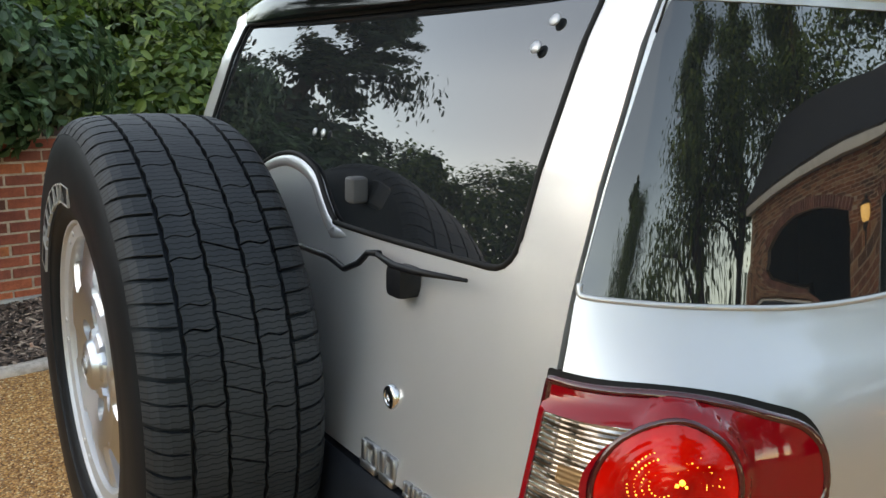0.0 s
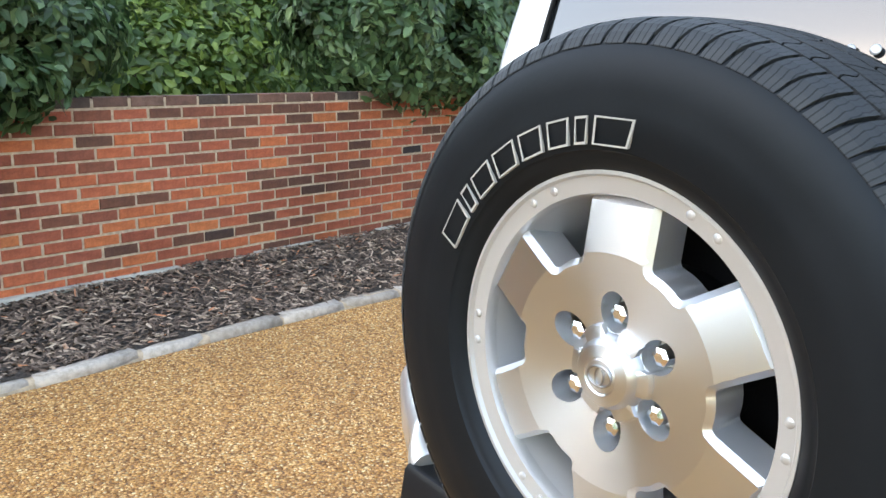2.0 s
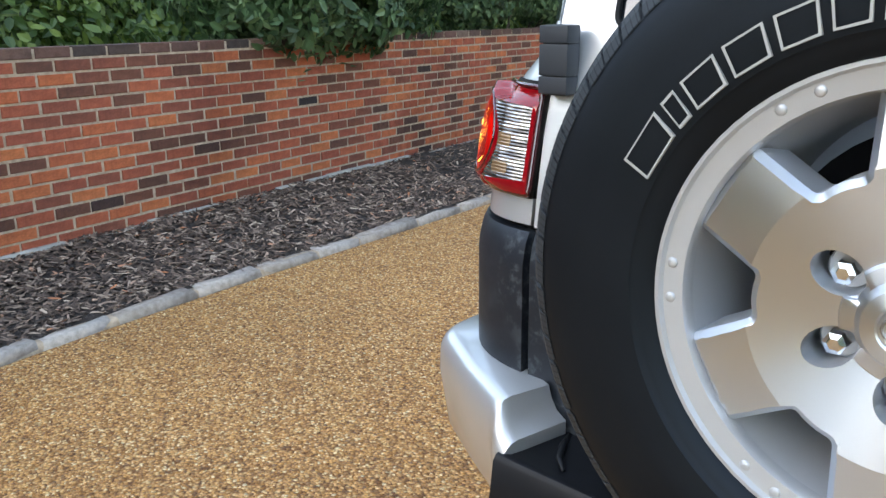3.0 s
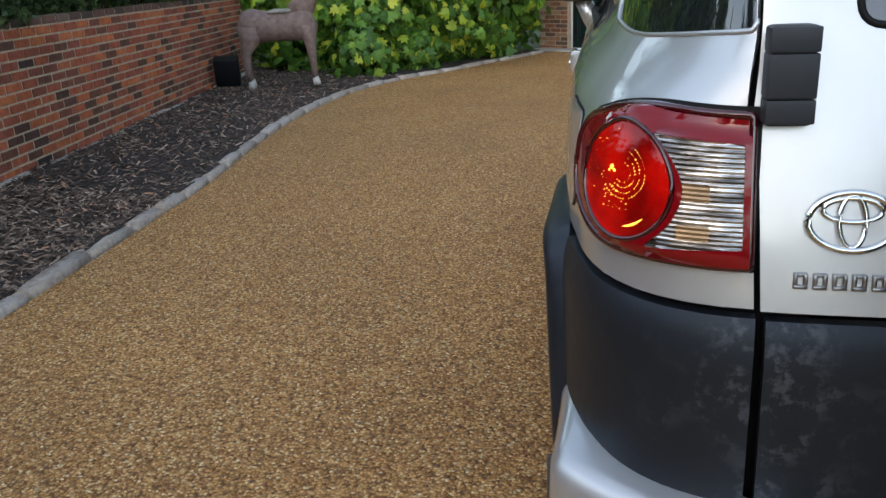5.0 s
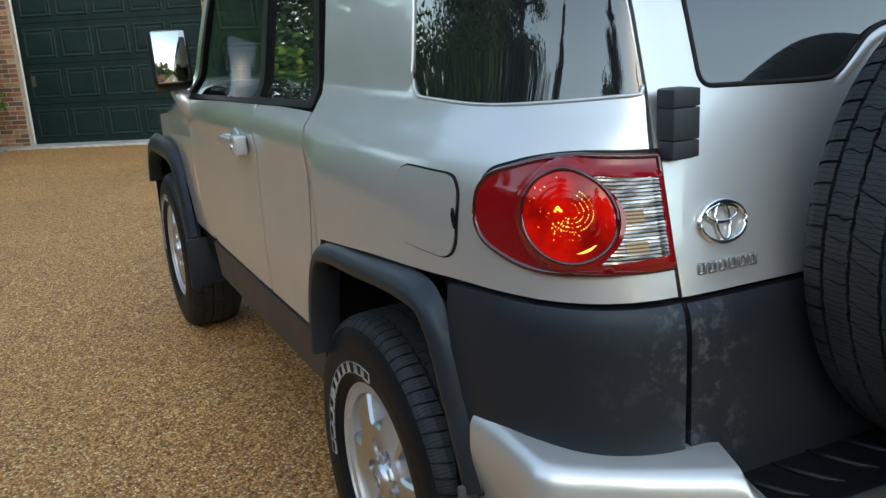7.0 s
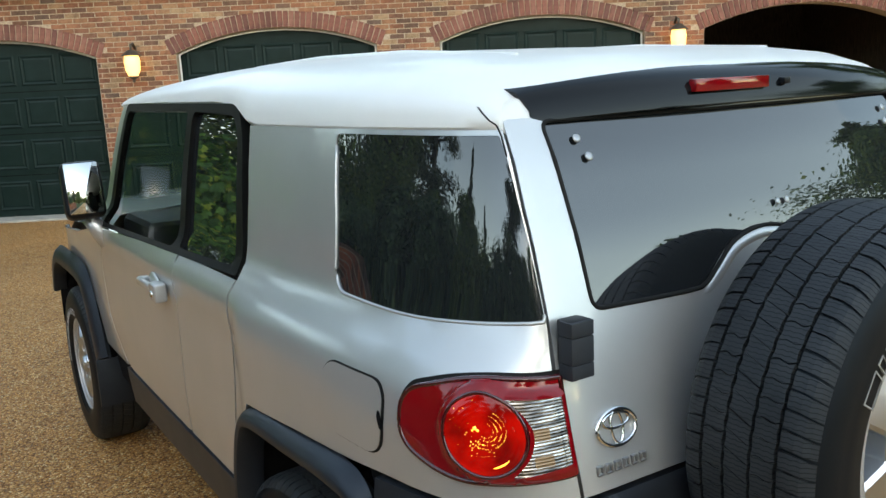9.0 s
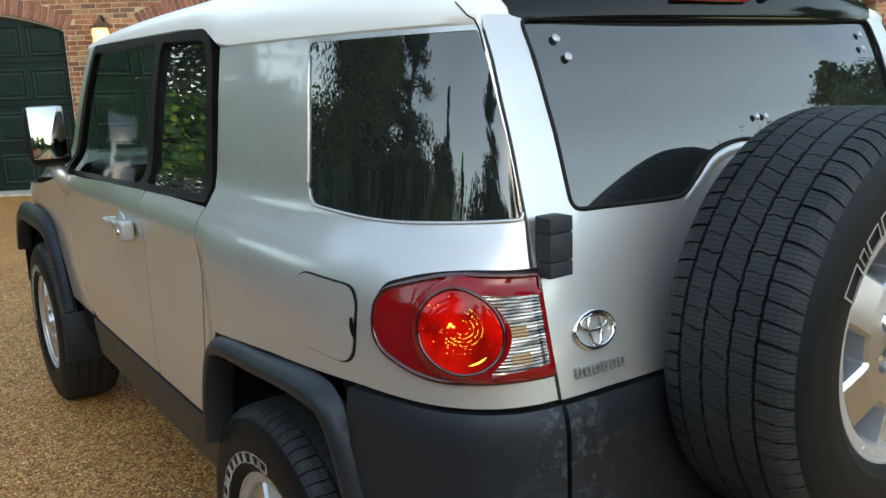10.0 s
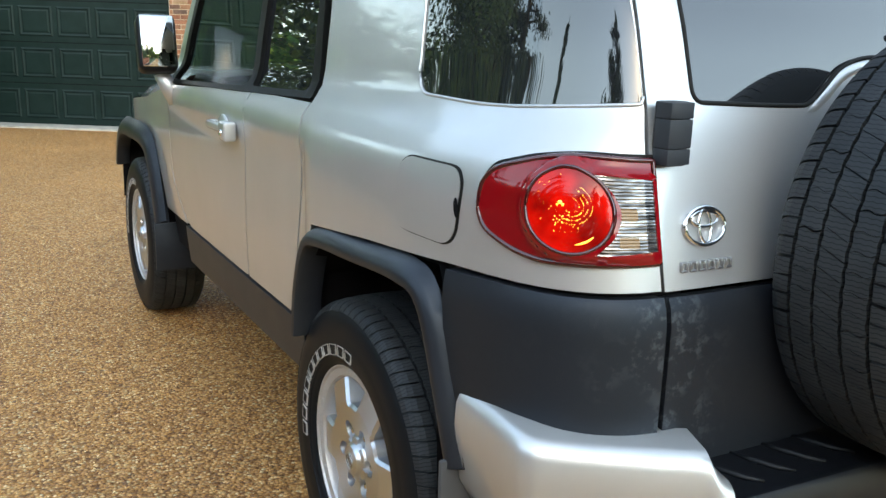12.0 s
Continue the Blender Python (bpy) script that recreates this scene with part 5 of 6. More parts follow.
flat("ground", [(-300, -300), (300, -300), (300, 300), (-300, 300)], GRASS, "mown grass running off to the horizon", "ground", -0.03)
KERB_LINE = [(-2.9, -9.0), (-3.02, -5.0), (-3.14, -2.0), (-3.22, -0.3), (-3.31, 0.45), (-3.39, 1.3), (-3.44, 2.0), (-3.50, 3.0), (-3.61, 4.5), (-3.78, 5.7), (-3.90, 6.8), (-3.93, 8.0), (-3.83, 9.1), (-3.55, 10.05), (-3.05, 10.95), (-2.55, 11.9), (-2.1, 12.75), (-1.75, 13.45)]
kerb_pts = [tuple(p) for p in smooth_line(KERB_LINE, 6)]
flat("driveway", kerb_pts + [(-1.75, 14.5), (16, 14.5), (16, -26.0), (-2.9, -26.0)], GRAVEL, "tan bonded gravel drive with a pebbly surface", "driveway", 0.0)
WALL_A, WALL_B = Vector((-3.68, -4.0, 0)), Vector((-5.76, 10.35, 0))
WALL_D = WALL_B - WALL_A
WALL_M = Matrix.Translation(WALL_A) @ Euler((0, 0, math.atan2(WALL_D.y, WALL_D.x))).to_matrix().to_4x4()


def wall_x(y):
    return -4.26 - 0.145 * y


bm = bmesh.new()
rows = []
bed_pts = [p for p in kerb_pts if p[1] > -4.2]
for kx, ky in bed_pts:
    far = wall_x(min(ky, 10.6)) - 0.05 if ky < 10.6 else kx - 3.2
    row = []
    for t in np.linspace(0, 1, 9):
        x = kx + (far - kx) * t
        z = 0.035 + 0.10 * min(1, t * 1.1) + 0.018 * noise.noise(Vector((x * 3, ky * 3, 0)))
        row.append(bm.verts.new((x - 0.06 * (1 - t), ky, z)))
    rows.append(row)
for a, b in zip(rows, rows[1:]):
    for i in range(8):
        bm.faces.new((a[i], b[i], b[i + 1], a[i + 1]))
tagged(part("mulch_bed", bm, MULCH), "dark bark mulch bed between kerb and wall", "planting bed", kind="structure")


def scatter(name, count, place, make, mat, label, category):
    """Many small loose pieces in one mesh."""
    vs, fs = [], []
    for k in range(count):
        p = place()
        if p is None:
            continue
        v, f = make()
        s = len(vs)
        vs += [(p[0] + q[0], p[1] + q[1], p[2] + q[2]) for q in v]
        fs += [tuple(s + i for i in face) for face in f]
    me = bpy.data.meshes.new(name)
    me.from_pydata(vs, [], fs)
    me.materials.append(mat)
    return tagged(new(name, me), label, category, kind="stuff")


def bed_place():
    y = random.uniform(-1.2, 10.4) if random.random() < 0.6 else random.uniform(-0.8, 4.0)
    kx = float(np.interp(y, [p[1] for p in bed_pts], [p[0] for p in bed_pts]))
    t = random.random()
    far = wall_x(y) - 0.02
    x = kx - 0.09 + (far - kx + 0.09) * t
    return (x, y, 0.043 + 0.10 * min(1, t * 1.1) + 0.018 * noise.noise(Vector((x * 3, y * 3, 0))))


def chip():
    l, w, h = random.uniform(0.025, 0.085), random.uniform(0.008, 0.020), random.uniform(0.004, 0.009)
    m = Euler((random.uniform(-0.5, 0.5), random.uniform(-0.5, 0.5), random.uniform(0, 6.3))).to_matrix()
    v = [m @ Vector(c) for c in ((-l / 2, -w / 2, 0), (l / 2, -w * 0.3, h * 0.4), (l / 2 * 0.9, w / 2, 0), (-l / 2 * 0.8, w * 0.4, h * 0.3), (0, 0, h))]
    return v, ((0, 1, 4), (1, 2, 4), (2, 3, 4), (3, 0, 4))


scatter("bark_chips", 15000, bed_place, chip, CHIP, "loose grey-brown bark chips on the bed", "mulch")


def drive_place():
    y = random.uniform(-1.5, 5.5)
    kx = float(np.interp(y, [p[1] for p in kerb_pts], [p[0] for p in kerb_pts])) + 0.02
    return (random.uniform(kx, -0.95), y, 0.0)


def pebble():
    r = random.uniform(0.003, 0.0065)
    a = random.uniform(0, 6.3)
    v = [(r * random.uniform(0.8, 1.3) * math.cos(a + k * 1.571), r * random.uniform(0.7, 1.1) * math.sin(a + k * 1.571), r * 0.15) for k in range(4)] + [(0, 0, r * 0.9)]
    return v, ((0, 1, 4), (1, 2, 4), (2, 3, 4), (3, 0, 4))


scatter("loose_pebbles", 26000, drive_place, pebble, PEBBLE, "small loose tan pebbles on the drive", "gravel")

# ---- garden wall ----
COURSE, BRICK_L, WALL_Z, WALL_ROWS = 0.0712, 0.222, 0.055, 16
core = soft_box((WALL_D.length, 0.20, COURSE * WALL_ROWS), (WALL_D.length / 2, 0.1020, WALL_Z + COURSE * WALL_ROWS / 2 - 0.014), 0)
wall = tagged(part("wall_west", core, MORTAR, None, smooth=False), "weathered red brick garden wall with pale mortar", "wall", kind="structure")
wall.matrix_basis = WALL_M
footing = bmesh.new()
for k in range(26):
    l = WALL_D.length / 26
    soft_box((l - 0.006, 0.05, 0.22), ((k + 0.5) * l, -0.010 - random.uniform(0, 0.012), 0.034 + random.uniform(-0.014, 0.018)), 0.006, 1, bm=footing)
part("footing", footing, CONCRETE, wall, "pale uneven concrete footing")


def brick_verts(l, d, h, r):
    """A brick's front, ends and top with slightly uneven corners."""
    j = [random.uniform(-r, r) for _ in range(8)]
    y0 = random.uniform(-0.004, 0.001)
    e = 0.004
    f = [(-l / 2 + e + j[0], y0, -h / 2 + e), (l / 2 - e + j[1], y0, -h / 2 + e + j[2]), (l / 2 - e + j[3], y0, h / 2 - e + j[4]), (-l / 2 + e + j[5], y0, h / 2 - e + j[6])]
    g = [(-l / 2, y0 + e, -h / 2), (l / 2, y0 + e, -h / 2), (l / 2, y0 + e, h / 2), (-l / 2, y0 + e, h / 2)]
    b = [(x, d, z) for x, _, z in g]
    faces = [(0, 1, 2, 3)] + [(k, 4 + k, 4 + (k + 1) % 4, (k + 1) % 4) for k in range(4)] + [(4 + k, 8 + k, 8 + (k + 1) % 4, 4 + (k + 1) % 4) for k in range(4)]
    return f + g + b, [q[::-1] for q in faces]


BRICKS = []
for k in range(10):
    vv, ff = brick_verts(BRICK_L - 0.012 + random.uniform(-0.004, 0.004), 0.09, COURSE - 0.0125, 0.0036)
    me = bpy.data.meshes.new("brick")
    me.from_pydata(vv, [], ff)
    me.materials.append(BRICK_ONE)
    BRICKS.append(me)


def brick_run(length, rows, z0, pitch, height, keep=None):
    """(along, height above z0) of the bricks of a running bond."""
    for r in range(rows):
        for k in range(-1, int(length / pitch) + 2):
            x = (k + 0.5 + 0.5 * (r % 2)) * pitch
            if pitch * 0.3 < x < length - pitch * 0.3 and (keep is None or keep(x, z0 + (r + 0.5) * height)):
                yield x, z0 + (r + 0.5) * height, r


vs, fs, singles, tops = [], [], [], []
for x, z, r in brick_run(WALL_D.length, WALL_ROWS, WALL_Z, BRICK_L, COURSE):
    if 4.05 < x < 7.95 and r < WALL_ROWS - 1:
        singles.append((x, z))
        continue
    vv, ff = brick_verts(BRICK_L - 0.013 + random.uniform(-0.004, 0.004), 0.09, COURSE - 0.0135, 0.0022)
    s = len(vs)
    vs += [(x + a, b, z + c) for a, b, c in vv]
    fs += [tuple(s + i for i in q) for q in ff]
    tops += [int(r == WALL_ROWS - 1)] * len(ff)
me = bpy.data.meshes.new("bricks")
me.from_pydata(vs, [], fs)
me.materials.append(BRICK_MANY)
me.materials.append(COPING)
me.polygons.foreach_set("material_index", tops)
o = tagged(new("bricks", me), "far stretch of the same brickwork", kind="stuff")
o.parent = wall
WALL_SINGLES = singles


# ---- leaves, bushes and trees ----
def leaf_mesh(name, where, size, mat, shape="oval"):
    """where: rows of (place, outward); one folded blade each."""
    vs, fs = [], []
    for p, out in where:
        up = (out + Vector((random.gauss(0, 0.38), random.gauss(0, 0.38), random.gauss(0.35, 0.35)))).normalized()
        tip = up.cross(Vector((random.gauss(0, 1), random.gauss(0, 1), random.gauss(0, 1)))).normalized()
        tip = (tip - Vector((0, 0, 0.35))).normalized()
        across = tip.cross(up).normalized()
        l = size * random.uniform(0.6, 1.3)
        s = len(vs)
        if shape == "oval":
            w = l * 0.32
            vs += [p, p + tip * l * 0.45 + across * w + up * l * 0.06, p + tip * l - up * l * 0.08, p + tip * l * 0.45 - across * w + up * l * 0.06]
            fs += [(s, s + 1, s + 2), (s, s + 2, s + 3)]
        elif shape == "leaf":
            w = l * 0.26
            bend = l * random.uniform(0.04, 0.20)
            vs += [p, p + tip * l * 0.28 + across * w + up * l * 0.05, p + tip * l * 0.68 + across * w * 0.8 - up * bend * 0.2, p + tip * l - up * bend, p + tip * l * 0.68 - across * w * 0.8 - up * bend * 0.2, p + tip * l * 0.28 - across * w + up * l * 0.05]
            fs += [(s, s + 1, s + 2, s + 3), (s, s + 3, s + 4, s + 5)]
        elif shape == "lobed":
            ring = [(0.0, 0.0), (0.12, 0.42), (0.38, 0.52), (0.42, 0.26), (0.72, 0.40), (0.66, 0.14), (1.0, 0.0)]
            pts = ring + [(a, -b) for a, b in ring[-2:0:-1]]
            vs += [p + tip * l * a + across * l * b - up * l * 0.12 * (abs(b) + a * a * 0.6) for a, b in pts] + [p + tip * l * 0.4 + up * l * 0.03]
            n = len(pts)
            fs += [(s + k, s + (k + 1) % n, s + n) for k in range(n)]
        else:
            w = l * 0.07
            vs += [p - across * w, p + across * w, p + tip * l]
            fs += [(s, s + 1, s + 2)]
    me = bpy.data.meshes.new(name)
    me.from_pydata([tuple(q) for q in vs], [], fs)
    me.materials.append(mat)
    return me


def lump(centre, radii, count, inner=0.45, rough=0.38, freq=1.6):
    """Places in a ragged, clumped ellipsoid, denser outside."""
    out = []
    c = Vector(centre)
    while len(out) < count:
        d = Vector((random.gauss(0, 1), random.gauss(0, 1), random.gauss(0, 1))).normalized()
        q = Vector((d.x * radii[0], d.y * radii[1], d.z * radii[2]))
        edge = 1 + rough * noise.noise((c + q) * freq) * 1.6 + rough * 0.6 * noise.noise((c + q) * freq * 3.1)
        r = edge * (inner + (1 - inner) * random.random() ** 0.45)
        p = c + q * r
        if noise.noise(p * 3.4) < -0.2:
            continue
        out.append((p, d))
    return out


def bush(name, lumps, base_at, count, size, mat, label, category, shape="oval", keep=None, stems=9):
    root = tagged(new(name), label, category)
    root.location = base_at
    inv = Matrix.Translation(base_at).inverted()
    where = []
    total = sum(l[1][0] * l[1][1] + l[1][1] * l[1][2] + l[1][0] * l[1][2] for l in lumps)
    for centre, radii in lumps:
        share = (radii[0] * radii[1] + radii[1] * radii[2] + radii[0] * radii[2]) / total
        where += lump(centre, radii, int(count * share))
    if keep:
        where = [w for w in where if keep(w[0])]
    crown = new("foliage", leaf_mesh("foliage", where, size, mat, shape))
    crown.parent, crown.matrix_parent_inverse = root, inv
    bm = bmesh.new()
    for k in range(stems):
        centre, radii = random.choice(lumps)
        end = Vector(centre) + Vector((random.uniform(-0.6, 0.6) * radii[0], random.uniform(-0.7, 0.7) * radii[1], random.uniform(0, 0.6) * radii[2]))
        b = Vector(base_at) + Vector((random.uniform(-0.15, 0.15), random.uniform(-0.2, 0.2) * len(lumps), 0))
        mid = b.lerp(end, 0.5) + Vector((random.uniform(-0.1, 0.1), random.uniform(-0.1, 0.1), 0.05))
        join(bm, tube([b, mid, end], [0.022, 0.014, 0.005], 5))
    st = part("stems", bm, BARK, root)
    st.matrix_parent_inverse = inv
    return root


def tree(name, at, height, spread, count, label, kind="broad", size=0.14):
    """A tapered trunk, limbs, and a crown of clumps along them."""
    root = tagged(new(name), label, "tree")
    root.location = at
    trunk = bmesh.new()
    top = Vector((random.uniform(-0.4, 0.4), random.uniform(-0.4, 0.4), height * 0.93))
    line = [Vector((0, 0, -0.1)), top * 0.3 + Vector((random.uniform(-0.2, 0.2), 0, 0)), top * 0.65, top]
    tr = height * 0.022
    join(trunk, tube(line, [tr * 1.3, tr, tr * 0.6, tr * 0.12], 9))
    where = []
    levels = 34 if kind == "pine" else 20 if kind == "cypress" else 26
    for k in range(levels):
        t = 0.24 + 0.74 * (k + random.random()) / levels
        b = top * t
        a = random.uniform(0, 6.3)
        if kind == "pine":
            reach = spread * (1.08 - t) * random.uniform(0.65, 1.25) + 0.4
            rise = random.uniform(-0.05, 0.35)
        elif kind == "cypress":
            reach, rise = spread * min(1, (1.05 - t) * 2) * random.uniform(0.6, 1.1), -0.5
        else:
            reach = spread * math.sin(math.pi * min(1, 0.25 + 0.75 * t)) * random.uniform(0.6, 1.15)
            rise = random.uniform(0.1, 0.7)
        tip = b + Vector((math.cos(a) * reach, math.sin(a) * reach, reach * rise))
        mid = b.lerp(tip, 0.5) + Vector((0, 0, reach * 0.08))
        join(trunk, tube([b, mid, tip], [tr * 0.35 * (1.1 - t) + 0.012, tr * 0.2 * (1.1 - t) + 0.008, 0.004], 5))
        for i in range(count // levels):
            s = random.random() ** 0.6
            c = b.lerp(mid, s * 2) if s < 0.5 else mid.lerp(tip, s * 2 - 1)
            w = reach * (0.16 if kind == "pine" else 0.19 if kind == "broad" else 0.22)
            p = c + Vector((random.gauss(0, w), random.gauss(0, w), random.gauss(-0.05 if kind == "pine" else 0, w * (0.38 if kind == "pine" else 0.8))))
            if kind == "cypress":
                p.z -= random.random() ** 2 * 0.9
            where.append((p, (p - b).normalized()))
    part("trunk", trunk, BARK, root)
    ob = new("crown", leaf_mesh("crown", where, size, TREE_LEAF if kind == "broad" else NEEDLE, "oval"))
    ob.parent = root
    return root


over_wall = lambda p: p.x < wall_x(p.y) - 0.03 or p.z > 1.0 + 0.22 * noise.noise(p * 1.7)
bush("laurel_bush", [((-4.45, -0.75, 1.75), (0.66, 1.15, 0.78)), ((-4.35, -1.9, 1.7), (0.6, 1.2, 0.8)), ((-4.50, 0.18, 1.55), (0.42, 0.52, 0.50)), ((-4.18, -0.15, 1.28), (0.30, 0.50, 0.32)), ((-4.10, -1.0, 1.25), (0.34, 0.80, 0.34))], (-4.85, -0.9, 0.0), 27000, 0.088, BUSH_LEAF, "broad-leaved dark green bush hanging over the brick wall", "bush", "leaf", keep=over_wall)
bush("laurel_bush", [((-4.92, 2.75, 1.66), (0.66, 0.72, 0.60)), ((-4.85, 3.45, 1.48), (0.50, 0.55, 0.48)), ((-5.2, 4.2, 1.75), (0.6, 0.8, 0.6)), ((-5.2, 3.0, 1.95), (0.6, 0.9, 0.4))], (-5.3, 3.1, 0.0), 22000, 0.092, BUSH_LEAF, "thick green bush spilling over the wall top", "bush", "leaf", keep=over_wall)
bush("low_shrub", [((-5.5, 5.9, 1.55), (0.5, 0.9, 0.42)), ((-5.75, 7.8, 1.6), (0.5, 1.0, 0.4))], (-5.75, 6.6, 0.0), 12000, 0.07, BUSH_LEAF, "loose green shrub behind the wall", "bush", "leaf", keep=over_wall)
# dense planting further back
bush("shrubbery", [((-7.6 + 0.35 * math.sin(k * 2.1), -5.0 + k * 1.75, 1.15 + 0.2 * math.sin(k * 1.3)), (0.9, 1.25, 1.25 + 0.2 * math.sin(k * 2.7))) for k in range(10)], (-7.8, 2.5, -0.03), 52000, 0.115, SHRUB_LEAF, "dense light green shrubbery beyond the wall", "shrubbery", "leaf", keep=lambda p: p.z > -0.02, stems=5)
# lighter trees beyond the wall
# the last one is made tall to darken the car's side
for at, h, s, n, kind in (((-9.4, 0.9, -0.03), 3.0, 1.5, 9000, "broad"), ((-9.4, 5.2, -0.03), 3.8, 1.6, 8000, "broad"), ((-10.2, -2.6, -0.03), 2.9, 1.4, 7000, "broad"), ((-9.3, 2.9, -0.03), 3.5, 1.6, 14000, "broad"), ((-8.9, -0.7, -0.03), 2.9, 1.4, 12000, "broad"), ((-10.5, 9.5, -0.03), 8.0, 2.4, 14000, "broad")):
    tree("garden_tree", at, h, s, n, "leafy light green tree beyond the wall", kind, 0.105)
# tall trees that the car's glass mirrors
for at, h, s, n in (((-14.5, 9.0, -0.03), 13.0, 3.8, 7500), ((-17.0, 14.0, -0.03), 15.0, 4.0, 7500), ((-9.5, -15.0, -0.03), 10.5, 3.4, 8000), ((-14.2, -4.9, -0.03), 10.5, 4.2, 13000)):
    tree("pine_tree", at, h, s, n, "tall dark pine with open layered branches", "pine", 0.22)
for at, h, s, n in (((-21.0, 6.5, -0.03), 11.0, 1.0, 4000), ((-24.0, 2.8, -0.03), 8.5, 0.8, 3500), ((-26.5, -1.5, -0.03), 8.0, 0.8, 3500)):
    tree("cypress_tree", at, h, s, n, "narrow dark cypress with drooping sprays", "cypress", 0.2)
# the one at (-6, -17) is also placed to block the sun's glow
for at, h, s, n in (((-2.0, -27.0, -0.03), 5.0, 2.4, 12000), ((-6.0, -17.0, -0.03), 9.5, 3.6, 20000), ((-13.5, -22.0, -0.03), 13.5, 4.6, 20000), ((-15.5, -15.5, -0.03), 10.5, 3.8, 18000), ((6.5, -27.0, -0.03), 4.6, 2.4, 12000), ((15.0, -24.0, -0.03), 4.6, 2.6, 13000), ((-8.0, -23.0, -0.03), 11.5, 4.2, 20000), ((20.0, -8.0, -0.03), 10.0, 4.0, 26000), ((11.5, -11.5, -0.03), 5.2, 2.2, 22000)):
    tree("broadleaf_tree", at, h, s, n, "dark spreading broadleaf tree behind the drive", "broad", 0.19)

for at, h, s, n in (((13.5, 17.0, -0.03), 15.0, 4.2, 20000), ((17.5, 12.0, -0.03), 16.0, 4.2, 20000), ((8.5, 21.0, -0.03), 15.0, 4.0, 16000)):
    tree("broadleaf_tree", at, h, s, n, "tall dark broadleaf tree behind the garage", "broad", 0.26)

# the north-west ones are raised to keep sky light off the side panels
for at, h, s, n in (((15.0, 2.5, -0.03), 12.0, 3.8, 16000), ((17.5, 6.5, -0.03), 14.0, 4.0, 14000), ((-17.0, -12.0, -0.03), 8.0, 3.6, 10000), ((-23.0, -11.0, -0.03), 7.0, 3.2, 8000), ((-12.5, 12.0, -0.03), 11.5, 3.6, 20000), ((-15.5, 5.0, -0.03), 5.5, 2.6, 14000), ((-7.5, 17.0, -0.03), 13.5, 3.6, 18000), ((-4.5, 20.0, -0.03), 14.0, 3.8, 18000)):
    tree("broadleaf_tree", at, h, s, n, "dark leafy broadleaf tree beyond the garden", "broad", 0.25)

# added to block a sky gap that the side panel would mirror
bush("shrubbery", [((-7.0 - 1.5 * k, 12.6 + 0.5 * k, 1.3 + 0.2 * math.sin(k * 1.9)), (1.1, 1.0, 1.5)) for k in range(5)], (-9.0, 13.4, -0.03), 14000, 0.17, TREE_LEAF, "dense green shrubbery past the end of the wall", "shrubbery", keep=lambda p: p.z > -0.02, stems=5)
# unseen belt of woodland added behind the drive to block low sky in reflections
belt = []
for k in range(50):
    a = radians(-14 - k * 5.1)
    r = 27 + 2.5 * math.sin(k * 2.3)
    if 206 < -math.degrees(a) < 246:
        continue  # left open so the rear door mirrors bright low sky
    belt += lump((math.sin(a) * r, math.cos(a) * r, 2.6 + 0.6 * math.sin(k * 1.7)), (2.3, 2.3, 3.0 + 0.7 * math.sin(k * 3.1)), 1800)
tagged(new("sky_screen_woods", leaf_mesh("sky_screen_woods", [w for w in belt if w[0].z > 0], 0.42, TREE_LEAF)), "added dark belt of woodland that screens the low sky", "woodland", kind="stuff")

# hedge beside the drive end
HEDGE = [((-5.2, 11.1, 1.1), (1.0, 0.75, 1.25)), ((-4.1, 11.3, 1.1), (1.0, 0.8, 1.35)), ((-3.3, 12.1, 1.1), (0.85, 0.9, 1.4)), ((-2.75, 13.1, 1.15), (0.8, 0.9, 1.4)), ((-2.45, 13.9, 1.2), (0.65, 0.8, 1.4)), ((-4.05, 10.55, 0.40), (0.50, 0.50, 0.45)), ((-3.60, 11.2, 0.40), (0.50, 0.50, 0.45)), ((-3.10, 12.1, 0.40), (0.45, 0.60, 0.45)), ((-2.62, 13.0, 0.40), (0.42, 0.60, 0.45))]
bush("leafy_hedge", HEDGE, (-3.9, 12.0, 0.0), 13000, 0.155, HEDGE_LEAF, "bright green lobed-leaf hedge edging the drive", "hedge", "lobed", keep=lambda p: p.z > 0.03, stems=24)


# ---- horse statue and garden light ----
def blob(bm, rows, sides=14):
    """A limb or body: rows of (centre, half width, half height) along a line."""
    rings = []
    pts = [Vector(r[0]) for r in rows]
    for k, (c, a, b) in enumerate(rows):
        d = (pts[min(k + 1, len(pts) - 1)] - pts[max(k - 1, 0)]).normalized()
        u = Vector((0, 1, 0))
        w = d.cross(u).normalized()
        rings.append([bm.verts.new(Vector(c) + u * a * math.cos(t) + w * b * math.sin(t)) for t in [2 * math.pi * i / sides for i in range(sides)]])
    for a, b in zip(rings, rings[1:]):
        for i in range(sides):
            bm.faces.new((a[i], a[(i + 1) % sides], b[(i + 1) % sides], b[i]))
    bm.faces.new(rings[0])
    bm.faces.new(rings[-1])


bm = bmesh.new()
blob(bm, [((-0.52, 0, 0.78), 0.05, 0.07), ((-0.48, 0, 0.77), 0.14, 0.18), ((-0.34, 0, 0.76), 0.18, 0.225), ((-0.1, 0, 0.75), 0.17, 0.185), ((0.12, 0, 0.745), 0.17, 0.185), ((0.28, 0, 0.77), 0.17, 0.225), ((0.40, 0, 0.80), 0.14, 0.19), ((0.45, 0, 0.82), 0.06, 0.09)])
blob(bm, [((0.24, 0, 0.88), 0.12, 0.18), ((0.34, 0, 1.00), 0.10, 0.145), ((0.40, 0, 1.12), 0.075, 0.11), ((0.43, 0, 1.21), 0.06, 0.075)])
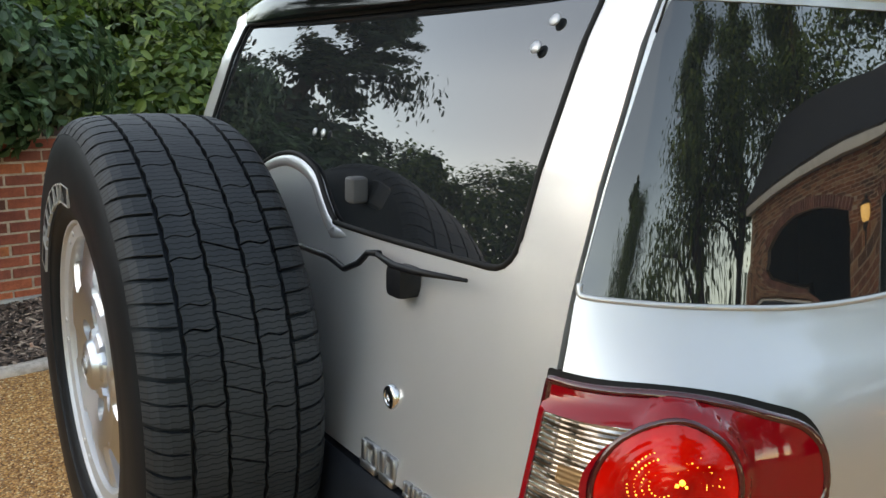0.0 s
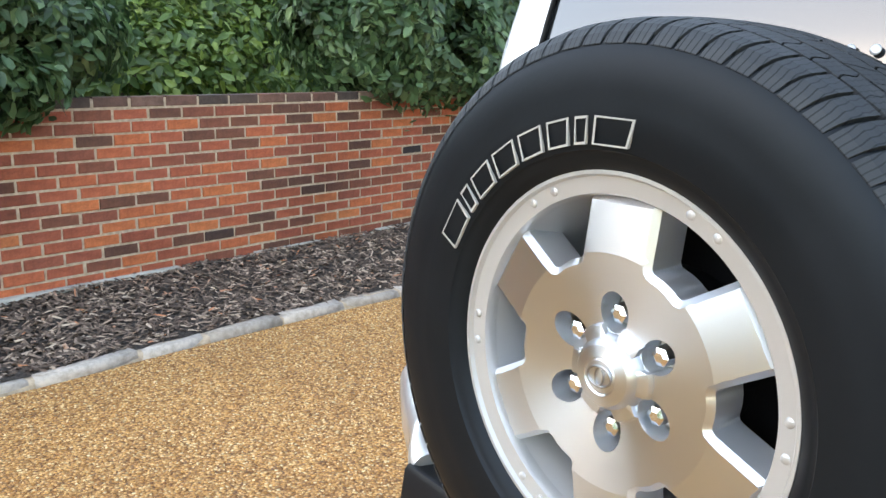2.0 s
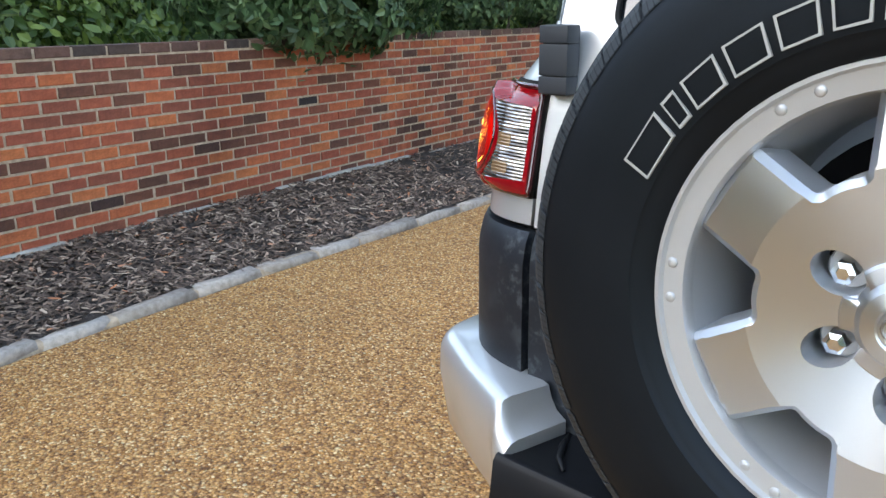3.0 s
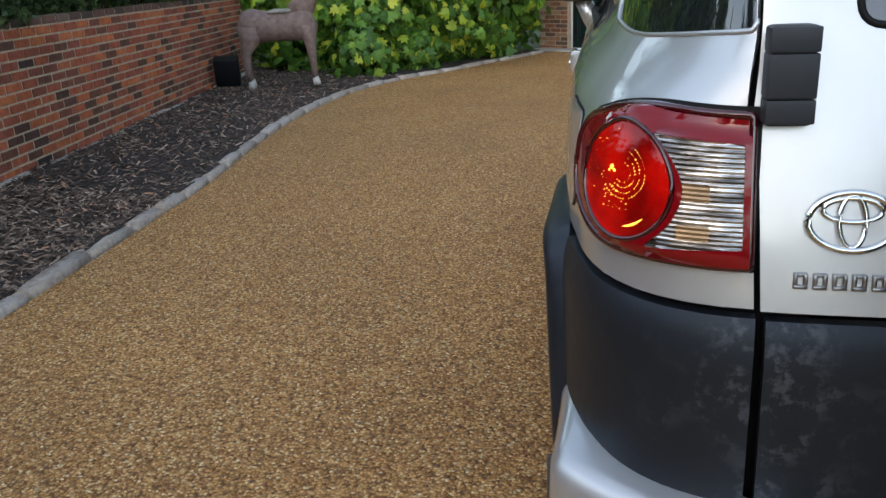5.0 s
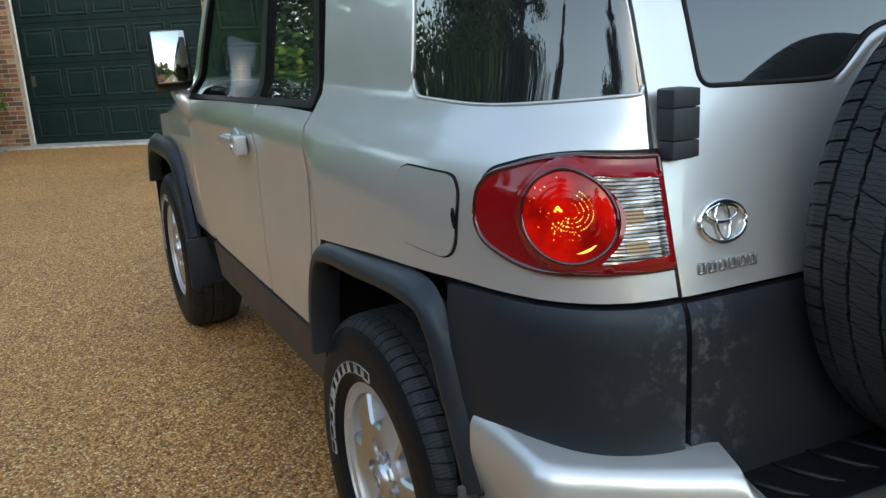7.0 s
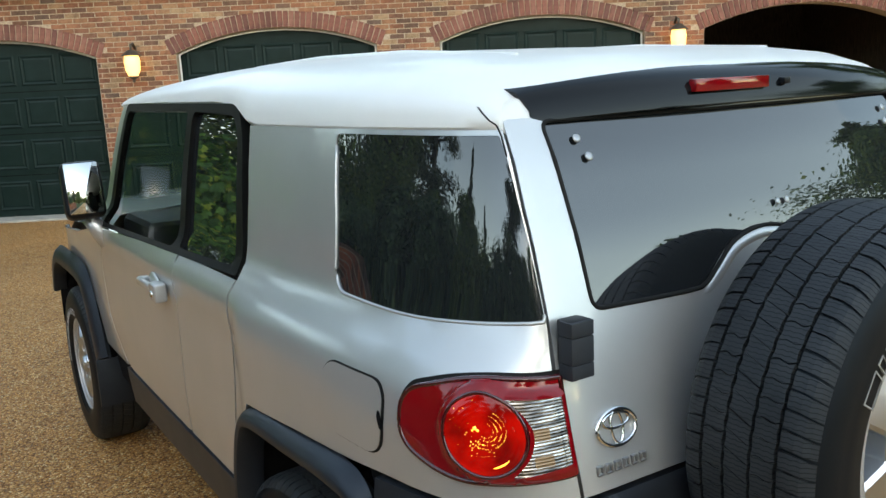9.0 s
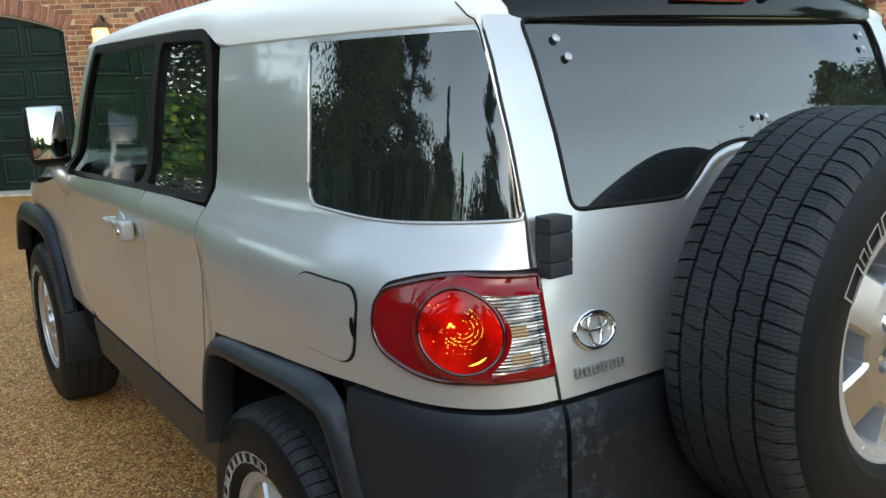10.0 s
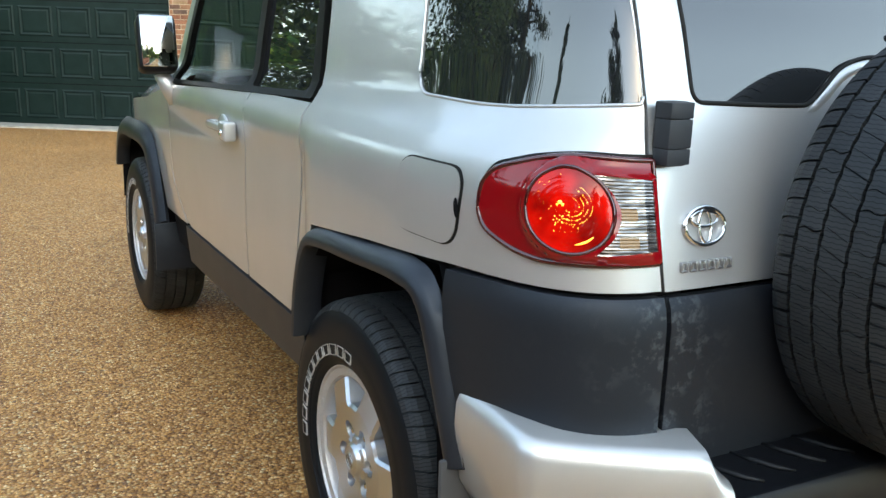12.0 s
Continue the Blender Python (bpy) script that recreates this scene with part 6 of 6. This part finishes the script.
blob(bm, [((0.38, 0, 1.21), 0.05, 0.05), ((0.47, 0, 1.185), 0.062, 0.075), ((0.56, 0, 1.12), 0.048, 0.055), ((0.64, 0, 1.07), 0.040, 0.042), ((0.665, 0, 1.055), 0.02, 0.02)])
for y in (-0.095, 0.095):
    blob(bm, [((0.33, y, 0.76), 0.085, 0.12), ((0.36, y, 0.58), 0.068, 0.085), ((0.375, y, 0.40), 0.048, 0.056), ((0.385, y, 0.22), 0.036, 0.040), ((0.39, y, 0.09), 0.036, 0.040)], 12)
    blob(bm, [((-0.38, y, 0.76), 0.10, 0.16), ((-0.39, y, 0.58), 0.085, 0.12), ((-0.46, y, 0.42), 0.054, 0.066), ((-0.445, y, 0.22), 0.038, 0.042), ((-0.43, y, 0.09), 0.038, 0.040)], 12)
    blob(bm, [((0.40, y * 0.4, 1.22), 0.016, 0.02), ((0.395, y * 0.45, 1.275), 0.012, 0.016), ((0.39, y * 0.45, 1.30), 0.004, 0.004)], 8)
n_brown = len(bm.faces)
for y in (-0.095, 0.095):
    for x in (0.39, -0.43):
        blob(bm, [((x, y, 0.105), 0.036, 0.038), ((x + 0.012, y, 0.05), 0.042, 0.046), ((x + 0.018, y, 0.0), 0.048, 0.054)], 10)
n_hoof = len(bm.faces)
blob(bm, [((0.20, 0, 0.99), 0.03, 0.05), ((0.29, 0, 1.10), 0.04, 0.07), ((0.355, 0, 1.20), 0.04, 0.06), ((0.42, 0, 1.27), 0.035, 0.03)])
blob(bm, [((-0.14, 0, 0.915), 0.10, 0.02), ((-0.05, 0, 0.93), 0.135, 0.035), ((0.08, 0, 0.925), 0.135, 0.035), ((0.16, 0, 0.935), 0.09, 0.03)])
bm.faces.ensure_lookup_table()
for k, f in enumerate(bm.faces):
    f.material_index = 0 if k < n_brown else 1 if k < n_hoof else 2
bmesh.ops.recalc_face_normals(bm, faces=bm.faces)
horse = tagged(part("horse_statue", bm, [STATUE, STATUE_WHITE, STATUE_GREY]), "weathered brown horse statue with white hooves on the mulch", "statue")
horse.matrix_basis = pose(-4.69, 8.97, 0.11, 0, 0, 20) @ Matrix.Diagonal((0.95, 0.95, 0.95, 1))
light = tagged(part("garden_spotlight", soft_box((0.30, 0.20, 0.34), (0, 0, 0.24), 0.03), MATT_BLACK), "black box-shaped garden spotlight on a stake", "garden light")
light.matrix_basis = pose(-5.33, 8.75, 0.10, 12, 0, 20)
part("stake", tube([(0, 0, -0.12), (0, 0, 0.1)], 0.02, 8), BRONZE, light)

# ---- garage ----
G0, GU = Vector((-1.46, 13.7, 0)), Vector((0.848, -0.53, 0)).normalized()
GM = Matrix.Translation(G0) @ Euler((0, 0, math.atan2(GU.y, GU.x))).to_matrix().to_4x4()
DOORS = [(0.02, 3.05), (4.20, 7.10), (8.02, 11.02), (11.9, 14.9)]
SPRING, RISE, G_TOP = 2.30, 0.30, 3.22


def arch_z(x, x0, x1, extra=0.0):
    """Height of a segmental arch over an opening."""
    half, r = (x1 - x0) / 2, 0.0
    rad = (half * half + RISE * RISE) / (2 * RISE)
    cx, cz = (x0 + x1) / 2, SPRING + RISE - rad
    d = (rad + extra) ** 2 - (x - cx) ** 2
    return cz + math.sqrt(d) if d > 0 else SPRING


outline = [(-0.55, 0.0), (-0.55, G_TOP), (16.0, G_TOP), (16.0, 0.0)]
for x0, x1 in DOORS[::-1]:
    outline += [(x1, 0.0)] + [(x, arch_z(x, x0, x1)) for x in np.linspace(x1, x0, 25)] + [(x0, 0.0)]
bm = sheet(outline, [], lambda u, v, d: Vector((u, d, v)), 0.30, 0.5)
bmesh.ops.recalc_face_normals(bm, faces=bm.faces)
garage = tagged(part("wall_garage", bm, MORTAR, None, smooth=False), "brick garage front with four arched openings", "wall", kind="structure")
garage.matrix_basis = GM


def garage_keep(x, z):
    for x0, x1 in DOORS:
        if x0 - 0.10 < x < x1 + 0.10 and z < (arch_z(min(max(x, x0), x1), x0, x1) if x0 < x < x1 else 0):
            return False
        half = (x1 - x0) / 2
        if x0 - 0.16 < x < x1 + 0.16:
            rad = (half * half + RISE * RISE) / (2 * RISE)
            d = math.hypot(x - (x0 + x1) / 2, z - (SPRING + RISE - rad))
            if z > SPRING - 0.02 and d < rad + 0.235 and abs(x - (x0 + x1) / 2) < half + 0.10:
                return False
            if z <= SPRING and x0 - 0.02 < x < x1 + 0.02:
                return False
            if z <= SPRING and x0 - 0.16 < x < x1 + 0.16:
                return False
    return True


vs, fs = [], []
for x, z, r in brick_run(16.5, 45, 0.0, 0.215, 0.0715, lambda x, z: garage_keep(x - 0.55, z)):
    vv, ff = brick_verts(0.203, 0.05, 0.060, 0.002)
    s = len(vs)
    vs += [(x - 0.55 + a, b - 0.006, z + c) for a, b, c in vv]
    fs += [tuple(s + i for i in q) for q in ff]
# closers beside each opening
for x0, x1 in DOORS:
    for r in range(32):
        for e, way in ((x0, -1), (x1, 1)):
            near = [k * 0.215 + 0.1075 * (1 + r % 2) - 0.55 for k in range(-1, 80)]
            near = [q for q in near if way * (q - e) >= 0.16]
            stop = min(near, key=lambda q: abs(q - e)) - way * 0.1075
            l = abs(stop - e) - 0.012
            if l < 0.03 or e + way * l / 2 < -0.53:
                continue
            vv, ff = brick_verts(l, 0.05, 0.060, 0.002)
            s = len(vs)
            vs += [(e + way * (0.006 + l / 2) + a, b - 0.006, (r + 0.5) * 0.0715 + c) for a, b, c in vv]
            fs += [tuple(s + i for i in q) for q in ff]
me = bpy.data.meshes.new("bricks")
me.from_pydata(vs, [], fs)
me.materials.append(GARAGE_BRICK)
o = tagged(new("bricks", me), "mixed red and buff brickwork", kind="stuff")
o.parent = garage
vv, ff = brick_verts(0.068, 0.06, 0.225, 0.002)
VOUSSOIR = bpy.data.meshes.new("arch_brick")
VOUSSOIR.from_pydata(vv, [], ff)
VOUSSOIR.materials.append(ARCH_BRICK)
for x0, x1 in DOORS:
    half = (x1 - x0) / 2
    rad = (half * half + RISE * RISE) / (2 * RISE)
    lim = math.asin(min(1, half / rad)) * 1.02
    n = int(2 * lim * (rad + 0.11) / 0.082)
    for k in range(n + 1):
        a = -lim + 2 * lim * k / n
        o = new("brick", VOUSSOIR)
        o.parent = garage
        o.matrix_basis = Matrix.Translation(((x0 + x1) / 2 + math.sin(a) * (rad + 0.118), -0.014, SPRING + RISE - rad + math.cos(a) * (rad + 0.118))) @ pose(0, 0, 0, 0, math.degrees(a), 0)
# doors with raised panels in white-edged openings
for k, (x0, x1) in enumerate(DOORS):
    if k == 3:  # stands open
        continue
    slab = [(x0, 0.02)] + [(x0, 0.02 + 1e-3)] + [(x, arch_z(x, x0, x1) - 0.002) for x in np.linspace(x0 + 0.001, x1 - 0.001, 21)] + [(x1, 0.02)]
    bm = sheet(slab, [], lambda u, v, d: Vector((u, 0.16 + d, v)), 0.05, 0.4)
    bmesh.ops.recalc_face_normals(bm, faces=bm.faces)
    d = tagged(part("door_%d" % (k + 1), bm, GREEN, None, smooth=False), "closed dark green panelled garage door", "garage door", kind="structure")
    d.matrix_basis = GM
    cols = 5
    w = (x1 - x0 - 0.10) / cols
    for r in range(4):
        for c in range(cols):
            px, pz = x0 + 0.05 + (c + 0.5) * w, 0.34 + r * 0.61
            h = 0.44
            if pz + h / 2 > arch_z(px, x0, x1) - 0.03:
                continue
            bm = bmesh.new()
            for g, y in ((0.0, 0.156), (0.022, 0.144), (0.05, 0.156), (0.075, 0.148)):
                a, b = w / 2 - 0.035 - g, h / 2 - g
                [bm.verts.new((px + sx * a, y, pz + sz * b)) for sx, sz in ((-1, -1), (1, -1), (1, 1), (-1, 1))]
            bm.verts.ensure_lookup_table()
            for g in range(3):
                for i in range(4):
                    j = (i + 1) % 4
                    bm.faces.new([bm.verts[q] for q in (g * 4 + i, g * 4 + j, g * 4 + 4 + j, g * 4 + 4 + i)])
            bm.faces.new([bm.verts[q] for q in (12, 13, 14, 15)])
            part("panel", bm, GREEN, d, smooth=False)
    for r in range(1, 4):
        part("section_joint", soft_box((x1 - x0 - 0.04, 0.006, 0.012), ((x0 + x1) / 2, 0.157, 0.035 + r * 0.61), 0), DARK, d, smooth=False)
    bm = tube([(x0 + 0.022, 0.09, 0.0), (x0 + 0.022, 0.09, SPRING)] + [(x, 0.09, arch_z(x, x0, x1) - 0.02) for x in np.linspace(x0 + 0.03, x1 - 0.03, 21)] + [(x1 - 0.022, 0.09, SPRING), (x1 - 0.022, 0.09, 0.0)], 0.016, 4)
    t = tagged(part("trim", bm, TRIM, None, smooth=False), "white painted door trim", "trim", kind="structure")
    t.matrix_basis = GM
    if k == 0:
        part("door_handle", soft_box((0.05, 0.05, 0.16), (x0 + 0.16, 0.12, 1.0), 0.01), BRONZE, d)
flat_apron = soft_box((16.2, 0.55, 0.05), (7.6, -0.02, 0.004), 0.01)
o = tagged(part("apron", flat_apron, CONCRETE), "pale concrete sill along the garage doors", "sill", kind="structure")
o.matrix_basis = GM
o = tagged(part("fascia", soft_box((17.0, 0.5, 0.22), (7.7, -0.02, 3.335), 0.01), TRIM), "white painted eaves board", "trim", kind="structure")
o.matrix_basis = GM
bm = bmesh.new()
bm.faces.new([bm.verts.new(c) for c in ((-0.8, -0.3, 3.45), (16.3, -0.3, 3.45), (16.3, 4.5, 6.0), (-0.8, 4.5, 6.0))])
bm.faces.new([bm.verts.new(c) for c in ((-0.8, 4.5, 6.0), (16.3, 4.5, 6.0), (16.3, 9.0, 3.2), (-0.8, 9.0, 3.4))])
o = tagged(part("roof", bm, SLATE, None, smooth=False), "dark slate pitched garage roof", "roof", kind="structure")
o.matrix_basis = GM
o.modifiers.new("thickness", "SOLIDIFY").thickness = 0.12


# walls and ceiling borrow the dark bark colour in place of indoor shade
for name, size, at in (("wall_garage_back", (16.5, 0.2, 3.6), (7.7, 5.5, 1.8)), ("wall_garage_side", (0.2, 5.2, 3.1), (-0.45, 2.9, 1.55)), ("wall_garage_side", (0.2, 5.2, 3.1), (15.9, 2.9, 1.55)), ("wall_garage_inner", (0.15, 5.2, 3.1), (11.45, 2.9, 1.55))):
    o = tagged(part(name, soft_box(size, at, 0), BARK, None, smooth=False), "inside wall of the garage, coloured dark for its shade", "wall", kind="structure")
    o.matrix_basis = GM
o = tagged(part("ceiling", soft_box((16.3, 5.0, 0.1), (7.7, 2.85, 3.12), 0), BARK, None, smooth=False), "garage ceiling, coloured dark for its shade", "ceiling", kind="structure")
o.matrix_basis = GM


def lantern(s):
    body = lathe([(0.0, 0.155), (0.035, 0.150), (0.075, 0.115), (0.10, 0.10), (0.10, 0.09), (0.02, 0.09)], 16, "z")
    m = GM @ pose(s, -0.20, 2.17) @ Matrix.Diagonal((1.35, 1.35, 1.35, 1))
    root = tagged(part("wall_lantern", body, BRONZE), "lit bronze wall lantern with amber glass", "lantern", "lanterns on the garage")
    root.matrix_basis = m
    part("glass", lathe([(0.072, 0.09), (0.083, 0.03), (0.075, -0.06), (0.045, -0.125)], 16, "z"), GLOW, root, "glowing amber glass")
    part("base", lathe([(0.05, -0.12), (0.05, -0.135), (0.02, -0.15), (0.012, -0.185), (0.0, -0.19)], 12, "z"), BRONZE, root)
    part("bracket", tube([(0, 0, 0.15), (0, 0.01, 0.20), (0, 0.08, 0.22), (0, 0.155, 0.16)], 0.014, 8), BRONZE, root)
    part("wall_plate", soft_box((0.10, 0.02, 0.16), (0, 0.155, 0.14), 0.006), BRONZE, root)


lantern(3.62)
lantern(11.46)

# kerb stones
kerb = tube([(x - 0.055, y, -0.01) for x, y in kerb_pts], 0.05, 6)
kerb = tagged(part("kerb", kerb, MORTAR, None), "line of uneven grey kerb stones", "kerb", kind="structure")
dist = [0.0]
for a, b in zip(kerb_pts, kerb_pts[1:]):
    dist.append(dist[-1] + math.dist(a, b))
s = 2.0
while s < dist[-1] - 0.5:
    l = random.uniform(0.34, 0.56)
    c = s + l / 2
    x, y = float(np.interp(c, dist, [p[0] for p in kerb_pts])), float(np.interp(c, dist, [p[1] for p in kerb_pts]))
    x2, y2 = float(np.interp(c + 0.1, dist, [p[0] for p in kerb_pts])), float(np.interp(c + 0.1, dist, [p[1] for p in kerb_pts]))
    bm = bmesh.new()
    bmesh.ops.create_cube(bm, size=1)
    bmesh.ops.subdivide_edges(bm, edges=bm.edges[:], cuts=1, use_grid_fill=True)
    for v in bm.verts:
        v.co = Vector((v.co.x * (l - 0.012), v.co.y * random.uniform(0.085, 0.105), v.co.z * 0.075)) + Vector((random.gauss(0, 0.004), random.gauss(0, 0.004), random.gauss(0, 0.003)))
        if abs(v.co.x) > l * 0.4 and abs(v.co.z) > 0.03:
            v.co.x *= 0.96
        if v.co.z > 0.03 and abs(v.co.y) > 0.04:
            v.co.y *= 0.86
    st = part("stone", bm, KERB, kerb)
    st.matrix_basis = pose(x - 0.055, y, 0.002 + random.uniform(-0.005, 0.006), random.uniform(-3, 3), random.uniform(-1.5, 1.5), math.degrees(math.atan2(y2 - y, x2 - x)) + random.uniform(-2, 2))
    s += l + 0.008

# the nearest bricks of the garden wall, one by one
for x, z in WALL_SINGLES:
    o = new("brick", random.choice(BRICKS))
    o.parent = wall
    o.location = (x + random.uniform(-0.002, 0.002), random.uniform(-0.0015, 0.0005), z)
